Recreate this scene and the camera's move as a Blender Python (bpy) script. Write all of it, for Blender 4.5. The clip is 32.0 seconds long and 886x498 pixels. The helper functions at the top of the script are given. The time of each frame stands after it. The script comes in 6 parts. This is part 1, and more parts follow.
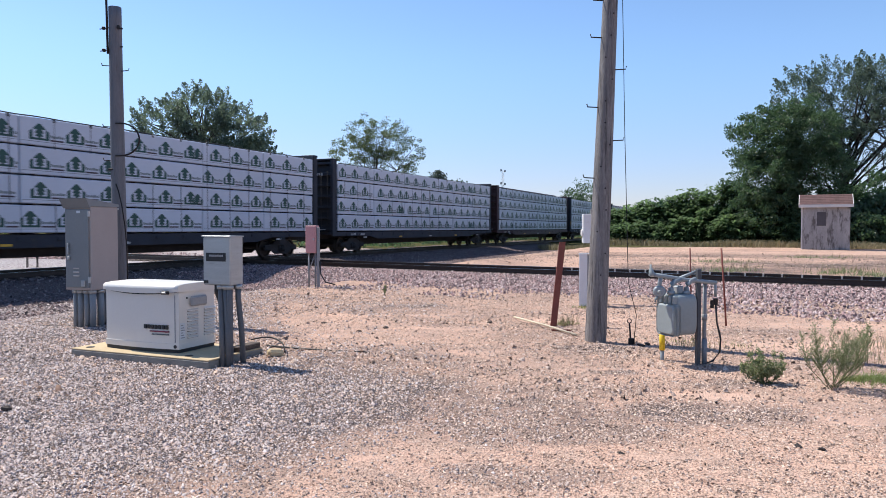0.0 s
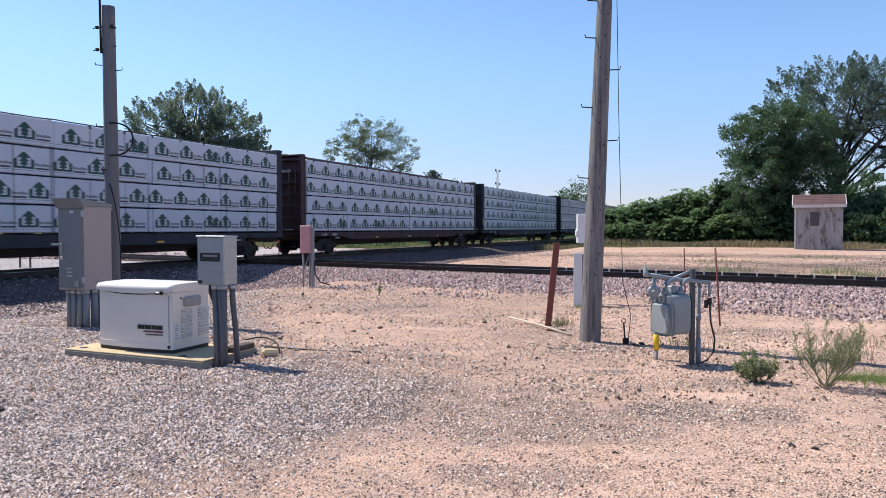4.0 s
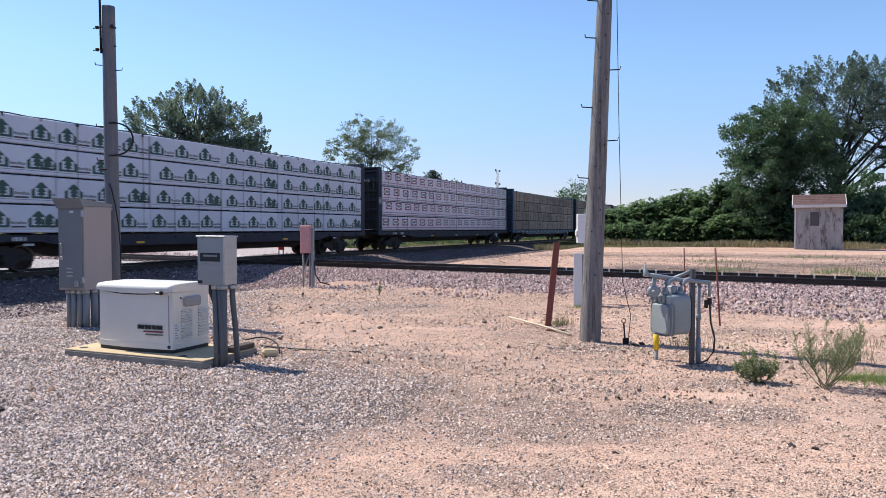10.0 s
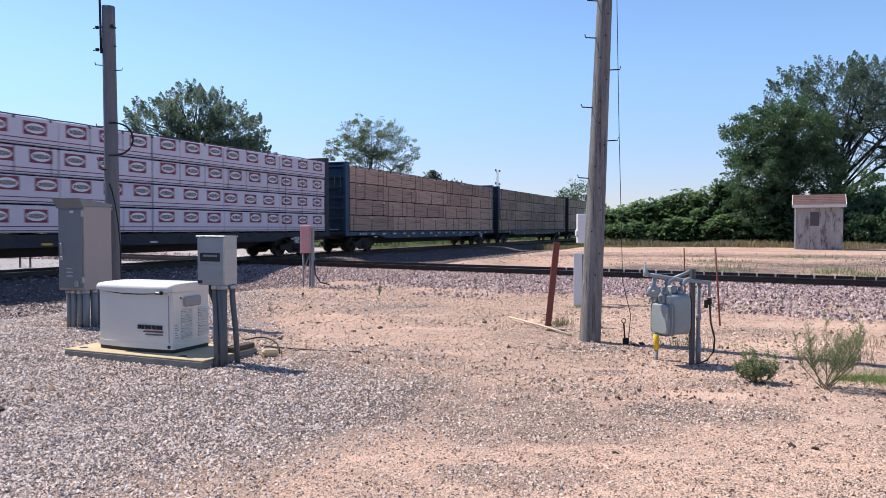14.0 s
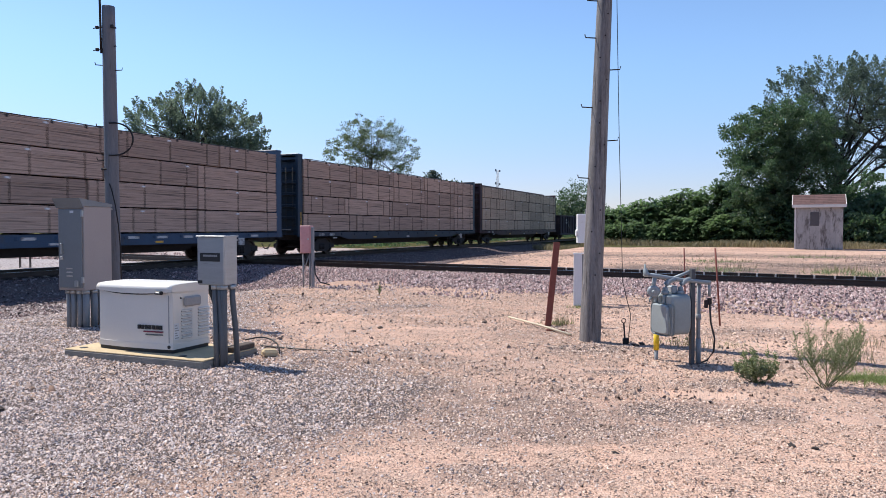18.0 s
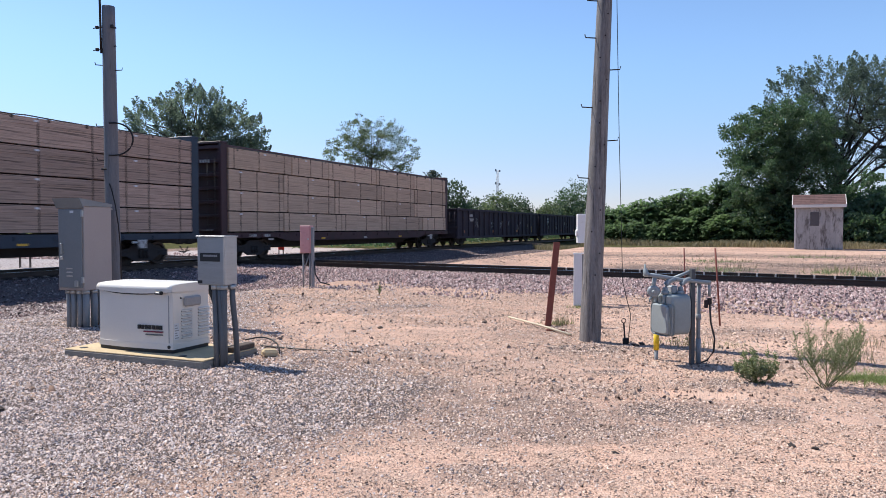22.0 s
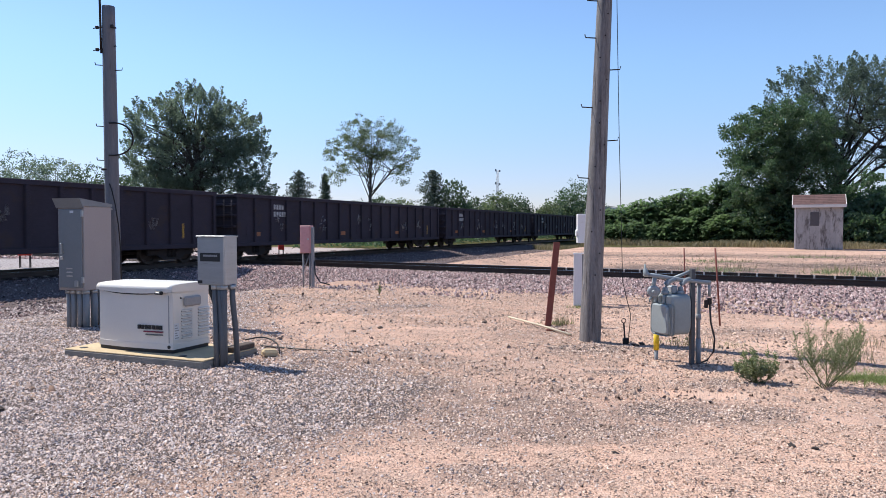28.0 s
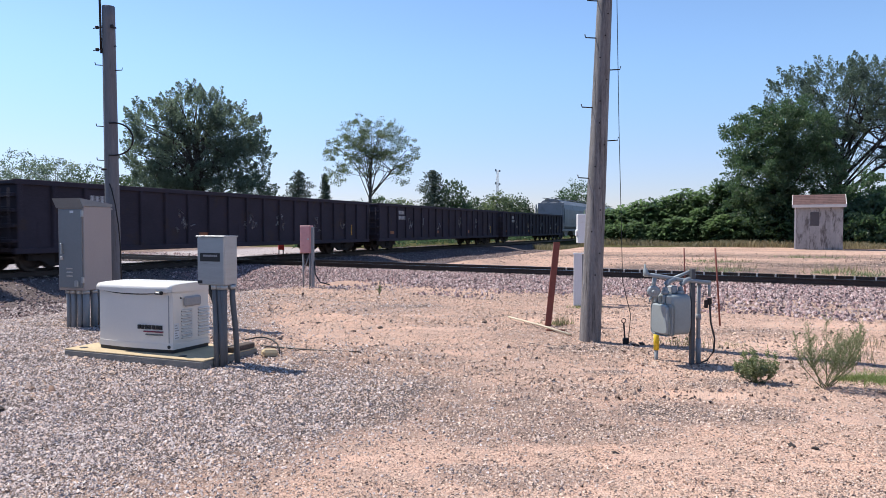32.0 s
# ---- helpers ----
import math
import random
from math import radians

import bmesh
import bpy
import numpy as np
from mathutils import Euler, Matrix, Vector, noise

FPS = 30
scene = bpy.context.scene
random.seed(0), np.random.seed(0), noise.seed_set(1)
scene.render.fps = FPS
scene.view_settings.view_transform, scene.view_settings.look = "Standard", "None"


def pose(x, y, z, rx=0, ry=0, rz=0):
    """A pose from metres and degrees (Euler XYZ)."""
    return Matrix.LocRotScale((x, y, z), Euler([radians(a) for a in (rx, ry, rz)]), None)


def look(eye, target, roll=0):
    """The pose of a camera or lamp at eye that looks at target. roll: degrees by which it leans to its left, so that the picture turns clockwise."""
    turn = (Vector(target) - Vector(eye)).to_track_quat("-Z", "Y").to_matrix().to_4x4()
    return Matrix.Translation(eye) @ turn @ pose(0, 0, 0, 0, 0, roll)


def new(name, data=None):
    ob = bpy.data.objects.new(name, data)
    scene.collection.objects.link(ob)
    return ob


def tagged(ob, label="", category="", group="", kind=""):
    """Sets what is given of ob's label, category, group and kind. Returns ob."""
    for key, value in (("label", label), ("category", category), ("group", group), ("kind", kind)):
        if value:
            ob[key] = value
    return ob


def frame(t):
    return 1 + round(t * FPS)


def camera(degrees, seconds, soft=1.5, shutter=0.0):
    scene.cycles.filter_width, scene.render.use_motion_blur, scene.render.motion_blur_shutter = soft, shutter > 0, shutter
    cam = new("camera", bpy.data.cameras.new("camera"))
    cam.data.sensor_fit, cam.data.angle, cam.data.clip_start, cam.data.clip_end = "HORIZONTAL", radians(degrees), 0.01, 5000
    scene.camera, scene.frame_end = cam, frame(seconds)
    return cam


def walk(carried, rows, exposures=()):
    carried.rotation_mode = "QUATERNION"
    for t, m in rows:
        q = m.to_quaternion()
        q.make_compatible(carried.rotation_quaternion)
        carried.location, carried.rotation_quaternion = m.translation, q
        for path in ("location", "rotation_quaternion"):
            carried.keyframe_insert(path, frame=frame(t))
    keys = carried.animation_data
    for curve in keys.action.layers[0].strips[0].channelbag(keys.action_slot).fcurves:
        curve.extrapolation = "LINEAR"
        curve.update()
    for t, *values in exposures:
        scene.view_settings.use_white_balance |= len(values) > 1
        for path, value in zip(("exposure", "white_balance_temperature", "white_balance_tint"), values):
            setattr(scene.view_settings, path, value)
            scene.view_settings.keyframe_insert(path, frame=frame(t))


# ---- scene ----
cam = camera(64, 32.0, soft=0.5, shutter=0.4)
EYE = 1.6


def aim(yaw, pitch=1.69):
    return pose(0, 0, EYE, 90 - pitch, 0, yaw)


walk(cam, [(0.0, aim(0.43)), (0.25, aim(0.2)), (0.5, aim(0.05)), (0.8, aim(0.0)), (1.0, aim(0.0)), (32.0, aim(0.0))])

# ---- light ----
SUN_AZ, SUN_EL = radians(-61), radians(55)
world = bpy.data.worlds.new("world")
scene.world = world
world.use_nodes = True
wn = world.node_tree
sky = wn.nodes.new("ShaderNodeTexSky")
sky.sky_type, sky.sun_disc = "NISHITA", False
sky.sun_elevation, sky.sun_rotation = SUN_EL, SUN_AZ
sky.air_density, sky.dust_density, sky.ozone_density = 0.9, 0.2, 0.8
wn.nodes["Background"].inputs["Strength"].default_value = 0.132
tint = wn.nodes.new("ShaderNodeMix")
tint.data_type, tint.blend_type = "RGBA", "MULTIPLY"
tint.inputs[0].default_value = 1.0
up = wn.nodes.new("ShaderNodeSeparateXYZ")
wn.links.new(wn.nodes.new("ShaderNodeTexCoord").outputs["Generated"], up.inputs[0])
rise = wn.nodes.new("ShaderNodeMapRange")
rise.interpolation_type = "SMOOTHSTEP"
rise.inputs["From Min"].default_value, rise.inputs["From Max"].default_value = 0.0, 0.25
wn.links.new(up.outputs["Z"], rise.inputs["Value"])
haze = wn.nodes.new("ShaderNodeMix")
haze.data_type = "RGBA"
haze.inputs[6].default_value, haze.inputs[7].default_value = (0.62, 0.60, 0.78, 1), (0.86, 0.985, 1.13, 1)
wn.links.new(rise.outputs[0], haze.inputs[0])
wn.links.new(haze.outputs[2], tint.inputs[7])
wn.links.new(sky.outputs["Color"], tint.inputs[6])
wn.links.new(tint.outputs[2], wn.nodes["Background"].inputs["Color"])
sun_dir = Vector((math.sin(SUN_AZ) * math.cos(SUN_EL), math.cos(SUN_AZ) * math.cos(SUN_EL), math.sin(SUN_EL)))
sun = new("sun", bpy.data.lights.new("sun", "SUN"))
sun.data.energy, sun.data.angle, sun.data.color = 4.8, radians(0.5), (1.0, 0.94, 0.84)
sun.matrix_world = look(sun_dir * 100, (0, 0, 0))
scene.view_settings.exposure = 0.4


# ---- materials ----
def mix(nt, fac, a, b):
    n = nt.nodes.new("ShaderNodeMix")
    n.data_type = "RGBA"
    for i, v in ((0, fac), (6, a), (7, b)):
        if isinstance(v, bpy.types.NodeSocket):
            nt.links.new(v, n.inputs[i])
        else:
            n.inputs[i].default_value = v if i == 0 else (*v, 1)
    return n.outputs[2]


def grain(nt, vec, scale, detail=4, rough=0.6):
    n = nt.nodes.new("ShaderNodeTexNoise")
    n.inputs["Scale"].default_value, n.inputs["Detail"].default_value, n.inputs["Roughness"].default_value = scale, detail, rough
    nt.links.new(vec, n.inputs["Vector"])
    return n.outputs["Fac"]


def ramp(nt, fac, lo, hi):
    n = nt.nodes.new("ShaderNodeMapRange")
    n.inputs[1].default_value, n.inputs[2].default_value = lo, hi
    nt.links.new(fac, n.inputs[0])
    return n.outputs[0]


def value(nt, kind, *args):
    n = nt.nodes.new("ShaderNodeMath")
    n.operation = kind
    for i, v in enumerate(args):
        if isinstance(v, bpy.types.NodeSocket):
            nt.links.new(v, n.inputs[i])
        else:
            n.inputs[i].default_value = v
    return n.outputs[0]


def tone(c, k):
    return tuple(min(1.0, max(0.0, v * k)) for v in c)


def material(name, color, rough=0.6, metal=0.0, var=0.12, big=1.5, fine=40.0, bump=0.15, stain=None, stain_at=0.58, stain_scale=2.0,
             island=0.0, rand=0.0, stretch=(1, 1, 1), leaf=0.0):
    m = bpy.data.materials.new(name)
    m.use_nodes = True
    nt = m.node_tree
    b = nt.nodes["Principled BSDF"]
    tc = nt.nodes.new("ShaderNodeTexCoord")
    mp = nt.nodes.new("ShaderNodeMapping")
    mp.inputs["Scale"].default_value = stretch
    nt.links.new(tc.outputs["Object"], mp.inputs["Vector"])
    v = mp.outputs["Vector"]
    f1, f2 = grain(nt, v, big), grain(nt, v, fine, 3)
    both = ramp(nt, value(nt, "ADD", value(nt, "MULTIPLY", f1, 0.55), value(nt, "MULTIPLY", f2, 0.45)), 0.3, 0.7)
    col = mix(nt, both, tone(color, 1 - 1.3 * var), tone(color, 1 + var))
    if stain:
        col = mix(nt, ramp(nt, grain(nt, v, stain_scale, 6, 0.7), stain_at, stain_at + 0.12), col, stain)
    amount = island or rand
    if amount:
        if island:
            src = nt.nodes.new("ShaderNodeNewGeometry").outputs["Random Per Island"]
        else:
            src = nt.nodes.new("ShaderNodeObjectInfo").outputs["Random"]
        hs = nt.nodes.new("ShaderNodeHueSaturation")
        nt.links.new(value(nt, "ADD", 1 - amount, value(nt, "MULTIPLY", src, 2 * amount)), hs.inputs["Value"])
        nt.links.new(col, hs.inputs["Color"])
        col = hs.outputs["Color"]
    nt.links.new(col, b.inputs["Base Color"])
    b.inputs["Roughness"].default_value, b.inputs["Metallic"].default_value = rough, metal
    if bump:
        bp = nt.nodes.new("ShaderNodeBump")
        bp.inputs["Strength"].default_value, bp.inputs["Distance"].default_value = bump, 0.01
        nt.links.new(f2, bp.inputs["Height"])
        nt.links.new(bp.outputs["Normal"], b.inputs["Normal"])
    if leaf:
        tr = nt.nodes.new("ShaderNodeBsdfTranslucent")
        nt.links.new(mix(nt, 0.5, color, tone((color[0] * 1.05, color[1] * 1.2, color[2] * 0.8), 1.25)), tr.inputs["Color"])
        ms = nt.nodes.new("ShaderNodeMixShader")
        ms.inputs[0].default_value = leaf
        nt.links.new(b.outputs[0], ms.inputs[1])
        nt.links.new(tr.outputs[0], ms.inputs[2])
        nt.links.new(ms.outputs[0], nt.nodes["Material Output"].inputs["Surface"])
    return m


def ground_material():
    m = bpy.data.materials.new("ground_soil")
    m.use_nodes = True
    nt = m.node_tree
    b = nt.nodes["Principled BSDF"]
    pos = nt.nodes.new("ShaderNodeNewGeometry").outputs["Position"]

    def attr(name):
        a = nt.nodes.new("ShaderNodeAttribute")
        a.attribute_name = name
        return a.outputs["Fac"]

    n1, n2, n3, n4 = grain(nt, pos, 0.35, 5), grain(nt, pos, 3.0, 5), grain(nt, pos, 45.0, 4, 0.7), grain(nt, pos, 14.0, 4)
    vo = nt.nodes.new("ShaderNodeTexVoronoi")
    vo.inputs["Scale"].default_value = 55.0
    nt.links.new(pos, vo.inputs["Vector"])
    sep = nt.nodes.new("ShaderNodeSeparateColor")
    nt.links.new(vo.outputs["Color"], sep.inputs[0])
    cell = sep.outputs[0]
    chip = ramp(nt, vo.outputs["Distance"], 0.5, 0.25)
    sand = mix(nt, ramp(nt, n1, 0.35, 0.65), (0.67, 0.43, 0.325), (0.58, 0.39, 0.31))
    sand = mix(nt, ramp(nt, n2, 0.4, 0.75), sand, (0.74, 0.52, 0.41))
    rough_sand = mix(nt, value(nt, "MULTIPLY", ramp(nt, n3, 0.46, 0.64), 0.8), sand, (0.22, 0.145, 0.115))
    rough_sand = mix(nt, value(nt, "MULTIPLY", value(nt, "MULTIPLY", ramp(nt, cell, 0.55, 0.9), chip), 0.6), rough_sand, (0.60, 0.46, 0.38))
    rough_sand = mix(nt, value(nt, "MULTIPLY", ramp(nt, n4, 0.5, 0.7), 0.35), rough_sand, (0.30, 0.205, 0.165))
    sand = mix(nt, value(nt, "MULTIPLY", ramp(nt, n4, 0.55, 0.8), 0.35), sand, (0.36, 0.24, 0.185))
    edge = value(nt, "ADD", attr("bare"), value(nt, "MULTIPLY", value(nt, "SUBTRACT", n4, 0.5), 0.9))
    sand = mix(nt, ramp(nt, edge, 0.4, 0.75), rough_sand, sand)
    grit = mix(nt, cell, (0.20, 0.16, 0.15), (0.56, 0.475, 0.45))
    grit = mix(nt, ramp(nt, n4, 0.35, 0.65), (0.25, 0.205, 0.195), grit)
    grit = mix(nt, chip, (0.10, 0.08, 0.075), grit)
    edge = value(nt, "ADD", attr("gravel_cover"), value(nt, "MULTIPLY", value(nt, "SUBTRACT", n2, 0.5), 1.1))
    col = mix(nt, ramp(nt, edge, 0.15, 0.9), sand, grit)
    # Dark track stone, its colour also deepened for the train's shadow.
    edge = value(nt, "ADD", attr("bed"), value(nt, "MULTIPLY", value(nt, "SUBTRACT", n2, 0.5), 0.8))
    col = mix(nt, value(nt, "MULTIPLY", ramp(nt, edge, 0.2, 0.8), 0.8), col, mix(nt, cell, (0.07, 0.056, 0.056), (0.24, 0.20, 0.195)))
    col = mix(nt, value(nt, "MULTIPLY", value(nt, "MULTIPLY", attr("pale"), ramp(nt, n4, 0.3, 0.6)), 0.7), col, (0.66, 0.62, 0.64))
    turf = mix(nt, ramp(nt, n2, 0.35, 0.65), (0.06, 0.07, 0.032), (0.125, 0.11, 0.055))
    edge = value(nt, "ADD", attr("turf"), value(nt, "MULTIPLY", value(nt, "SUBTRACT", n1, 0.5), 0.8))
    col = mix(nt, ramp(nt, edge, 0.4, 0.7), col, turf)
    nt.links.new(col, b.inputs["Base Color"])
    b.inputs["Roughness"].default_value, b.inputs["Specular IOR Level"].default_value = 0.95, 0.0
    bp = nt.nodes.new("ShaderNodeBump")
    bp.inputs["Strength"].default_value, bp.inputs["Distance"].default_value = 0.7, 0.02
    nt.links.new(value(nt, "ADD", n3, value(nt, "MULTIPLY", chip, 0.9)), bp.inputs["Height"])
    nt.links.new(bp.outputs["Normal"], b.inputs["Normal"])
    return m


def stone_material(name, dark, light, warm):
    m = bpy.data.materials.new(name)
    m.use_nodes = True
    nt = m.node_tree
    b = nt.nodes["Principled BSDF"]
    geo = nt.nodes.new("ShaderNodeNewGeometry")
    r = geo.outputs["Random Per Island"]
    col = mix(nt, r, dark, light)
    odd = value(nt, "FRACT", value(nt, "MULTIPLY", r, 37.0))
    col = mix(nt, ramp(nt, odd, 0.55, 0.8), col, warm)
    col = mix(nt, ramp(nt, grain(nt, geo.outputs["Position"], 70.0, 3), 0.25, 0.55), tone(dark, 0.9), col)
    nt.links.new(col, b.inputs["Base Color"])
    b.inputs["Roughness"].default_value, b.inputs["Specular IOR Level"].default_value = 0.9, 0.0
    return m


def lumber_material(name, color, gaps=0.36, gap_at=0.53):
    m = bpy.data.materials.new(name)
    m.use_nodes = True
    nt = m.node_tree
    b = nt.nodes["Principled BSDF"]
    tc = nt.nodes.new("ShaderNodeTexCoord").outputs["Object"]
    sp = nt.nodes.new("ShaderNodeSeparateXYZ")
    nt.links.new(tc, sp.inputs[0])
    cb = nt.nodes.new("ShaderNodeCombineXYZ")
    nt.links.new(sp.outputs["X"], cb.inputs["X"])
    low = nt.nodes.new("ShaderNodeMapping")
    low.inputs["Scale"].default_value = (0.35, 1, 2.0)
    nt.links.new(tc, low.inputs["Vector"])
    sway = value(nt, "MULTIPLY", value(nt, "SUBTRACT", grain(nt, low.outputs[0], 2.0, 2), 0.5), 0.09)
    nt.links.new(value(nt, "ADD", value(nt, "ADD", sp.outputs["Z"], sway), value(nt, "MULTIPLY", sp.outputs["Y"], 0.2)), cb.inputs["Y"])
    br = nt.nodes.new("ShaderNodeTexBrick")
    for k, v in (("Scale", 1.0), ("Mortar Size", 0.0035), ("Brick Width", 2.44), ("Row Height", 0.0395), ("Bias", 0.0)):
        br.inputs[k].default_value = v
    br.offset = 0.37
    br.inputs["Color1"].default_value = (*tone(color, 1.08), 1)
    br.inputs["Color2"].default_value = (*tone(color, 0.85), 1)
    br.inputs["Mortar"].default_value = (*tone(color, 0.72), 1)
    nt.links.new(cb.outputs[0], br.inputs["Vector"])
    info = nt.nodes.new("ShaderNodeObjectInfo").outputs["Random"]
    hs = nt.nodes.new("ShaderNodeHueSaturation")
    nt.links.new(value(nt, "ADD", 0.82, value(nt, "MULTIPLY", info, 0.36)), hs.inputs["Value"])
    mp = nt.nodes.new("ShaderNodeMapping")
    mp.inputs["Scale"].default_value = (0.3, 8, 17)
    nt.links.new(tc, mp.inputs["Vector"])
    nt.links.new(mix(nt, ramp(nt, grain(nt, mp.outputs[0], 1.5, 4), gap_at, gap_at + 0.09), br.outputs["Color"], tone(color, gaps)), hs.inputs["Color"])
    nt.links.new(hs.outputs[0], b.inputs["Base Color"])
    b.inputs["Roughness"].default_value = 0.85
    return m


M = {}
M["ground"] = ground_material()
M["gravel"] = stone_material("gravel_stone", (0.31, 0.262, 0.258), (0.76, 0.67, 0.655), (0.56, 0.45, 0.42))
M["sandstone"] = stone_material("sandy_stone", (0.27, 0.18, 0.14), (0.80, 0.59, 0.48), (0.56, 0.44, 0.38))
M["mixed"] = stone_material("mixed_stone", (0.28, 0.20, 0.165), (0.78, 0.605, 0.515), (0.52, 0.425, 0.39))
M["ballast"] = stone_material("ballast_stone", (0.15, 0.11, 0.115), (0.66, 0.535, 0.535), (0.40, 0.27, 0.27))
# Dark ballast with part of the train's shade in its colour.
M["bed"] = stone_material("track_bed_stone", (0.085, 0.068, 0.07), (0.42, 0.35, 0.35), (0.24, 0.17, 0.165))
M["dirt"] = stone_material("dirt_stone", (0.16, 0.11, 0.09), (0.60, 0.46, 0.38), (0.36, 0.28, 0.25))
M["dark_rock"] = material("dark_rock", (0.045, 0.038, 0.036), 0.9, 0, 0.3, 8, 60, 0.4)
M["rail"] = material("rail_steel", (0.055, 0.042, 0.038), 0.55, 0.6, 0.3, 3, 60, 0.2)
M["railtop"] = material("polished_rail_head", (0.5, 0.48, 0.46), 0.25, 1.0, 0.1, 3, 80, 0.03)
M["tie"] = material("creosoted_wood", (0.075, 0.055, 0.045), 0.9, 0, 0.35, 2, 30, 0.5, (0.16, 0.13, 0.11), 0.55, 3, rand=0.25, stretch=(1, 6, 6))
M["plate"] = material("tie_plate_steel", (0.30, 0.24, 0.21), 0.6, 0.4, 0.25, 8, 60, 0.2)
M["clip"] = material("clip_steel", (0.55, 0.50, 0.46), 0.5, 0.3, 0.2, 8, 60, 0.1)
M["black"] = material("black_car_paint", (0.019, 0.023, 0.036), 0.7, 0, 0.35, 0.8, 30, 0.15, (0.05, 0.038, 0.03), 0.6, 1.2)
M["maroon"] = material("maroon_car_paint", (0.042, 0.014, 0.02), 0.6, 0, 0.3, 0.8, 30, 0.15, (0.025, 0.014, 0.013), 0.55, 1.2)
M["blue"] = material("blue_car_paint", (0.012, 0.05, 0.11), 0.5, 0, 0.3, 0.8, 30, 0.12, (0.03, 0.035, 0.045), 0.58, 1.4)
M["darkblue"] = material("dark_blue_car_paint", (0.008, 0.026, 0.052), 0.5, 0, 0.3, 0.8, 30, 0.12, (0.02, 0.022, 0.028), 0.58, 1.4)
M["gondola"] = material("brown_gondola_paint", (0.030, 0.023, 0.035), 0.85, 0, 0.35, 0.7, 25, 0.2, (0.042, 0.027, 0.025), 0.56, 1.1)
M["hopper"] = material("grey_hopper_paint", (0.24, 0.25, 0.27), 0.55, 0, 0.18, 0.6, 25, 0.1, (0.12, 0.11, 0.10), 0.58, 0.9)
M["truck"] = material("grimy_truck_iron", (0.03, 0.027, 0.029), 0.75, 0.2, 0.35, 3, 40, 0.3)
M["wheel"] = material("wheel_steel", (0.05, 0.04, 0.035), 0.5, 0.6, 0.3, 4, 50, 0.2)
M["wrap"] = material("white_bundle_wrap", (0.54, 0.575, 0.65), 0.45, 0, 0.05, 1.2, 9, 0.35, (0.52, 0.52, 0.56), 0.62, 1.5, rand=0.05)
M["wrap_pink"] = material("pinkish_bundle_wrap", (0.61, 0.57, 0.64), 0.45, 0, 0.05, 1.2, 9, 0.35, (0.56, 0.50, 0.56), 0.62, 1.5, rand=0.05)
M["logo_green"] = material("green_print", (0.012, 0.062, 0.05), 0.45, 0, 0.15, 2, 30, 0.05)
M["logo_grey"] = material("grey_print", (0.15, 0.18, 0.185), 0.45, 0, 0.15, 2, 30, 0.05)
M["logo_red"] = material("red_print", (0.21, 0.02, 0.05), 0.45, 0, 0.2, 2, 30, 0.05)
M["logo_white"] = material("white_print", (0.7, 0.7, 0.72), 0.45, 0, 0.06, 2, 30, 0.05)
M["logo_dark"] = material("dark_print", (0.05, 0.03, 0.04), 0.45, 0, 0.1, 2, 30, 0.05)
M["lumber"] = lumber_material("sawn_lumber", (0.43, 0.30, 0.235))
M["lumber_pale"] = lumber_material("pale_sawn_lumber", (0.50, 0.365, 0.27), 0.5, 0.575)
M["batten"] = material("dunnage_batten", (0.07, 0.05, 0.04), 0.9, 0, 0.3, 3, 30, 0.3)
M["thread"] = material("grey_strap", (0.10, 0.10, 0.115), 0.6, 0, 0.2, 3, 30, 0.1)
M["strap"] = material("dark_strap", (0.02, 0.02, 0.022), 0.6, 0, 0.2, 3, 30, 0.1)
M["mark_white"] = material("worn_white_lettering", (0.5, 0.5, 0.5), 0.6, 0, 0.2, 3, 30, 0.1, (0.12, 0.10, 0.10), 0.5, 6)
M["mark_yellow"] = material("yellow_reflector", (0.65, 0.36, 0.03), 0.4, 0, 0.15, 3, 30, 0.05)
M["mark_orange"] = material("orange_patch", (0.32, 0.12, 0.05), 0.6, 0, 0.25, 3, 30, 0.05)
M["bark"] = material("tree_bark", (0.075, 0.065, 0.058), 0.95, 0, 0.35, 3, 30, 0.6, stretch=(5, 5, 1))
M["leaf_dark"] = material("dark_foliage", (0.12, 0.16, 0.135), 0.45, 0, 0.25, 0.3, 3, 0, island=0.4, leaf=0.55)
M["leaf_grey"] = material("grey_green_foliage", (0.155, 0.195, 0.165), 0.45, 0, 0.25, 0.3, 3, 0, island=0.4, leaf=0.58)
M["leaf_mid"] = material("green_foliage", (0.076, 0.128, 0.068), 0.45, 0, 0.25, 0.3, 3, 0, island=0.4, leaf=0.52)
M["leaf_lime"] = material("bright_foliage", (0.14, 0.205, 0.105), 0.5, 0, 0.25, 0.3, 3, 0, island=0.4, leaf=0.6)
M["leaf_olive"] = material("olive_foliage", (0.15, 0.185, 0.105), 0.5, 0, 0.25, 0.3, 3, 0, island=0.4, leaf=0.45)
M["leaf_far"] = material("distant_foliage", (0.075, 0.115, 0.065), 0.6, 0, 0.25, 0.2, 2, 0, island=0.35, leaf=0.35)
M["leaf_pine"] = material("conifer_foliage", (0.07, 0.098, 0.075), 0.6, 0, 0.25, 0.3, 2, 0, island=0.35, leaf=0.15)
M["weed"] = material("weed_leaf", (0.14, 0.19, 0.07), 0.6, 0, 0.2, 3, 20, 0, island=0.35, leaf=0.35)
M["weed_pale"] = material("pale_weed_leaf", (0.24, 0.27, 0.145), 0.6, 0, 0.2, 3, 20, 0, island=0.35, leaf=0.4)
M["grass"] = material("fresh_grass", (0.22, 0.26, 0.10), 0.6, 0, 0.2, 3, 20, 0, island=0.35, leaf=0.4)
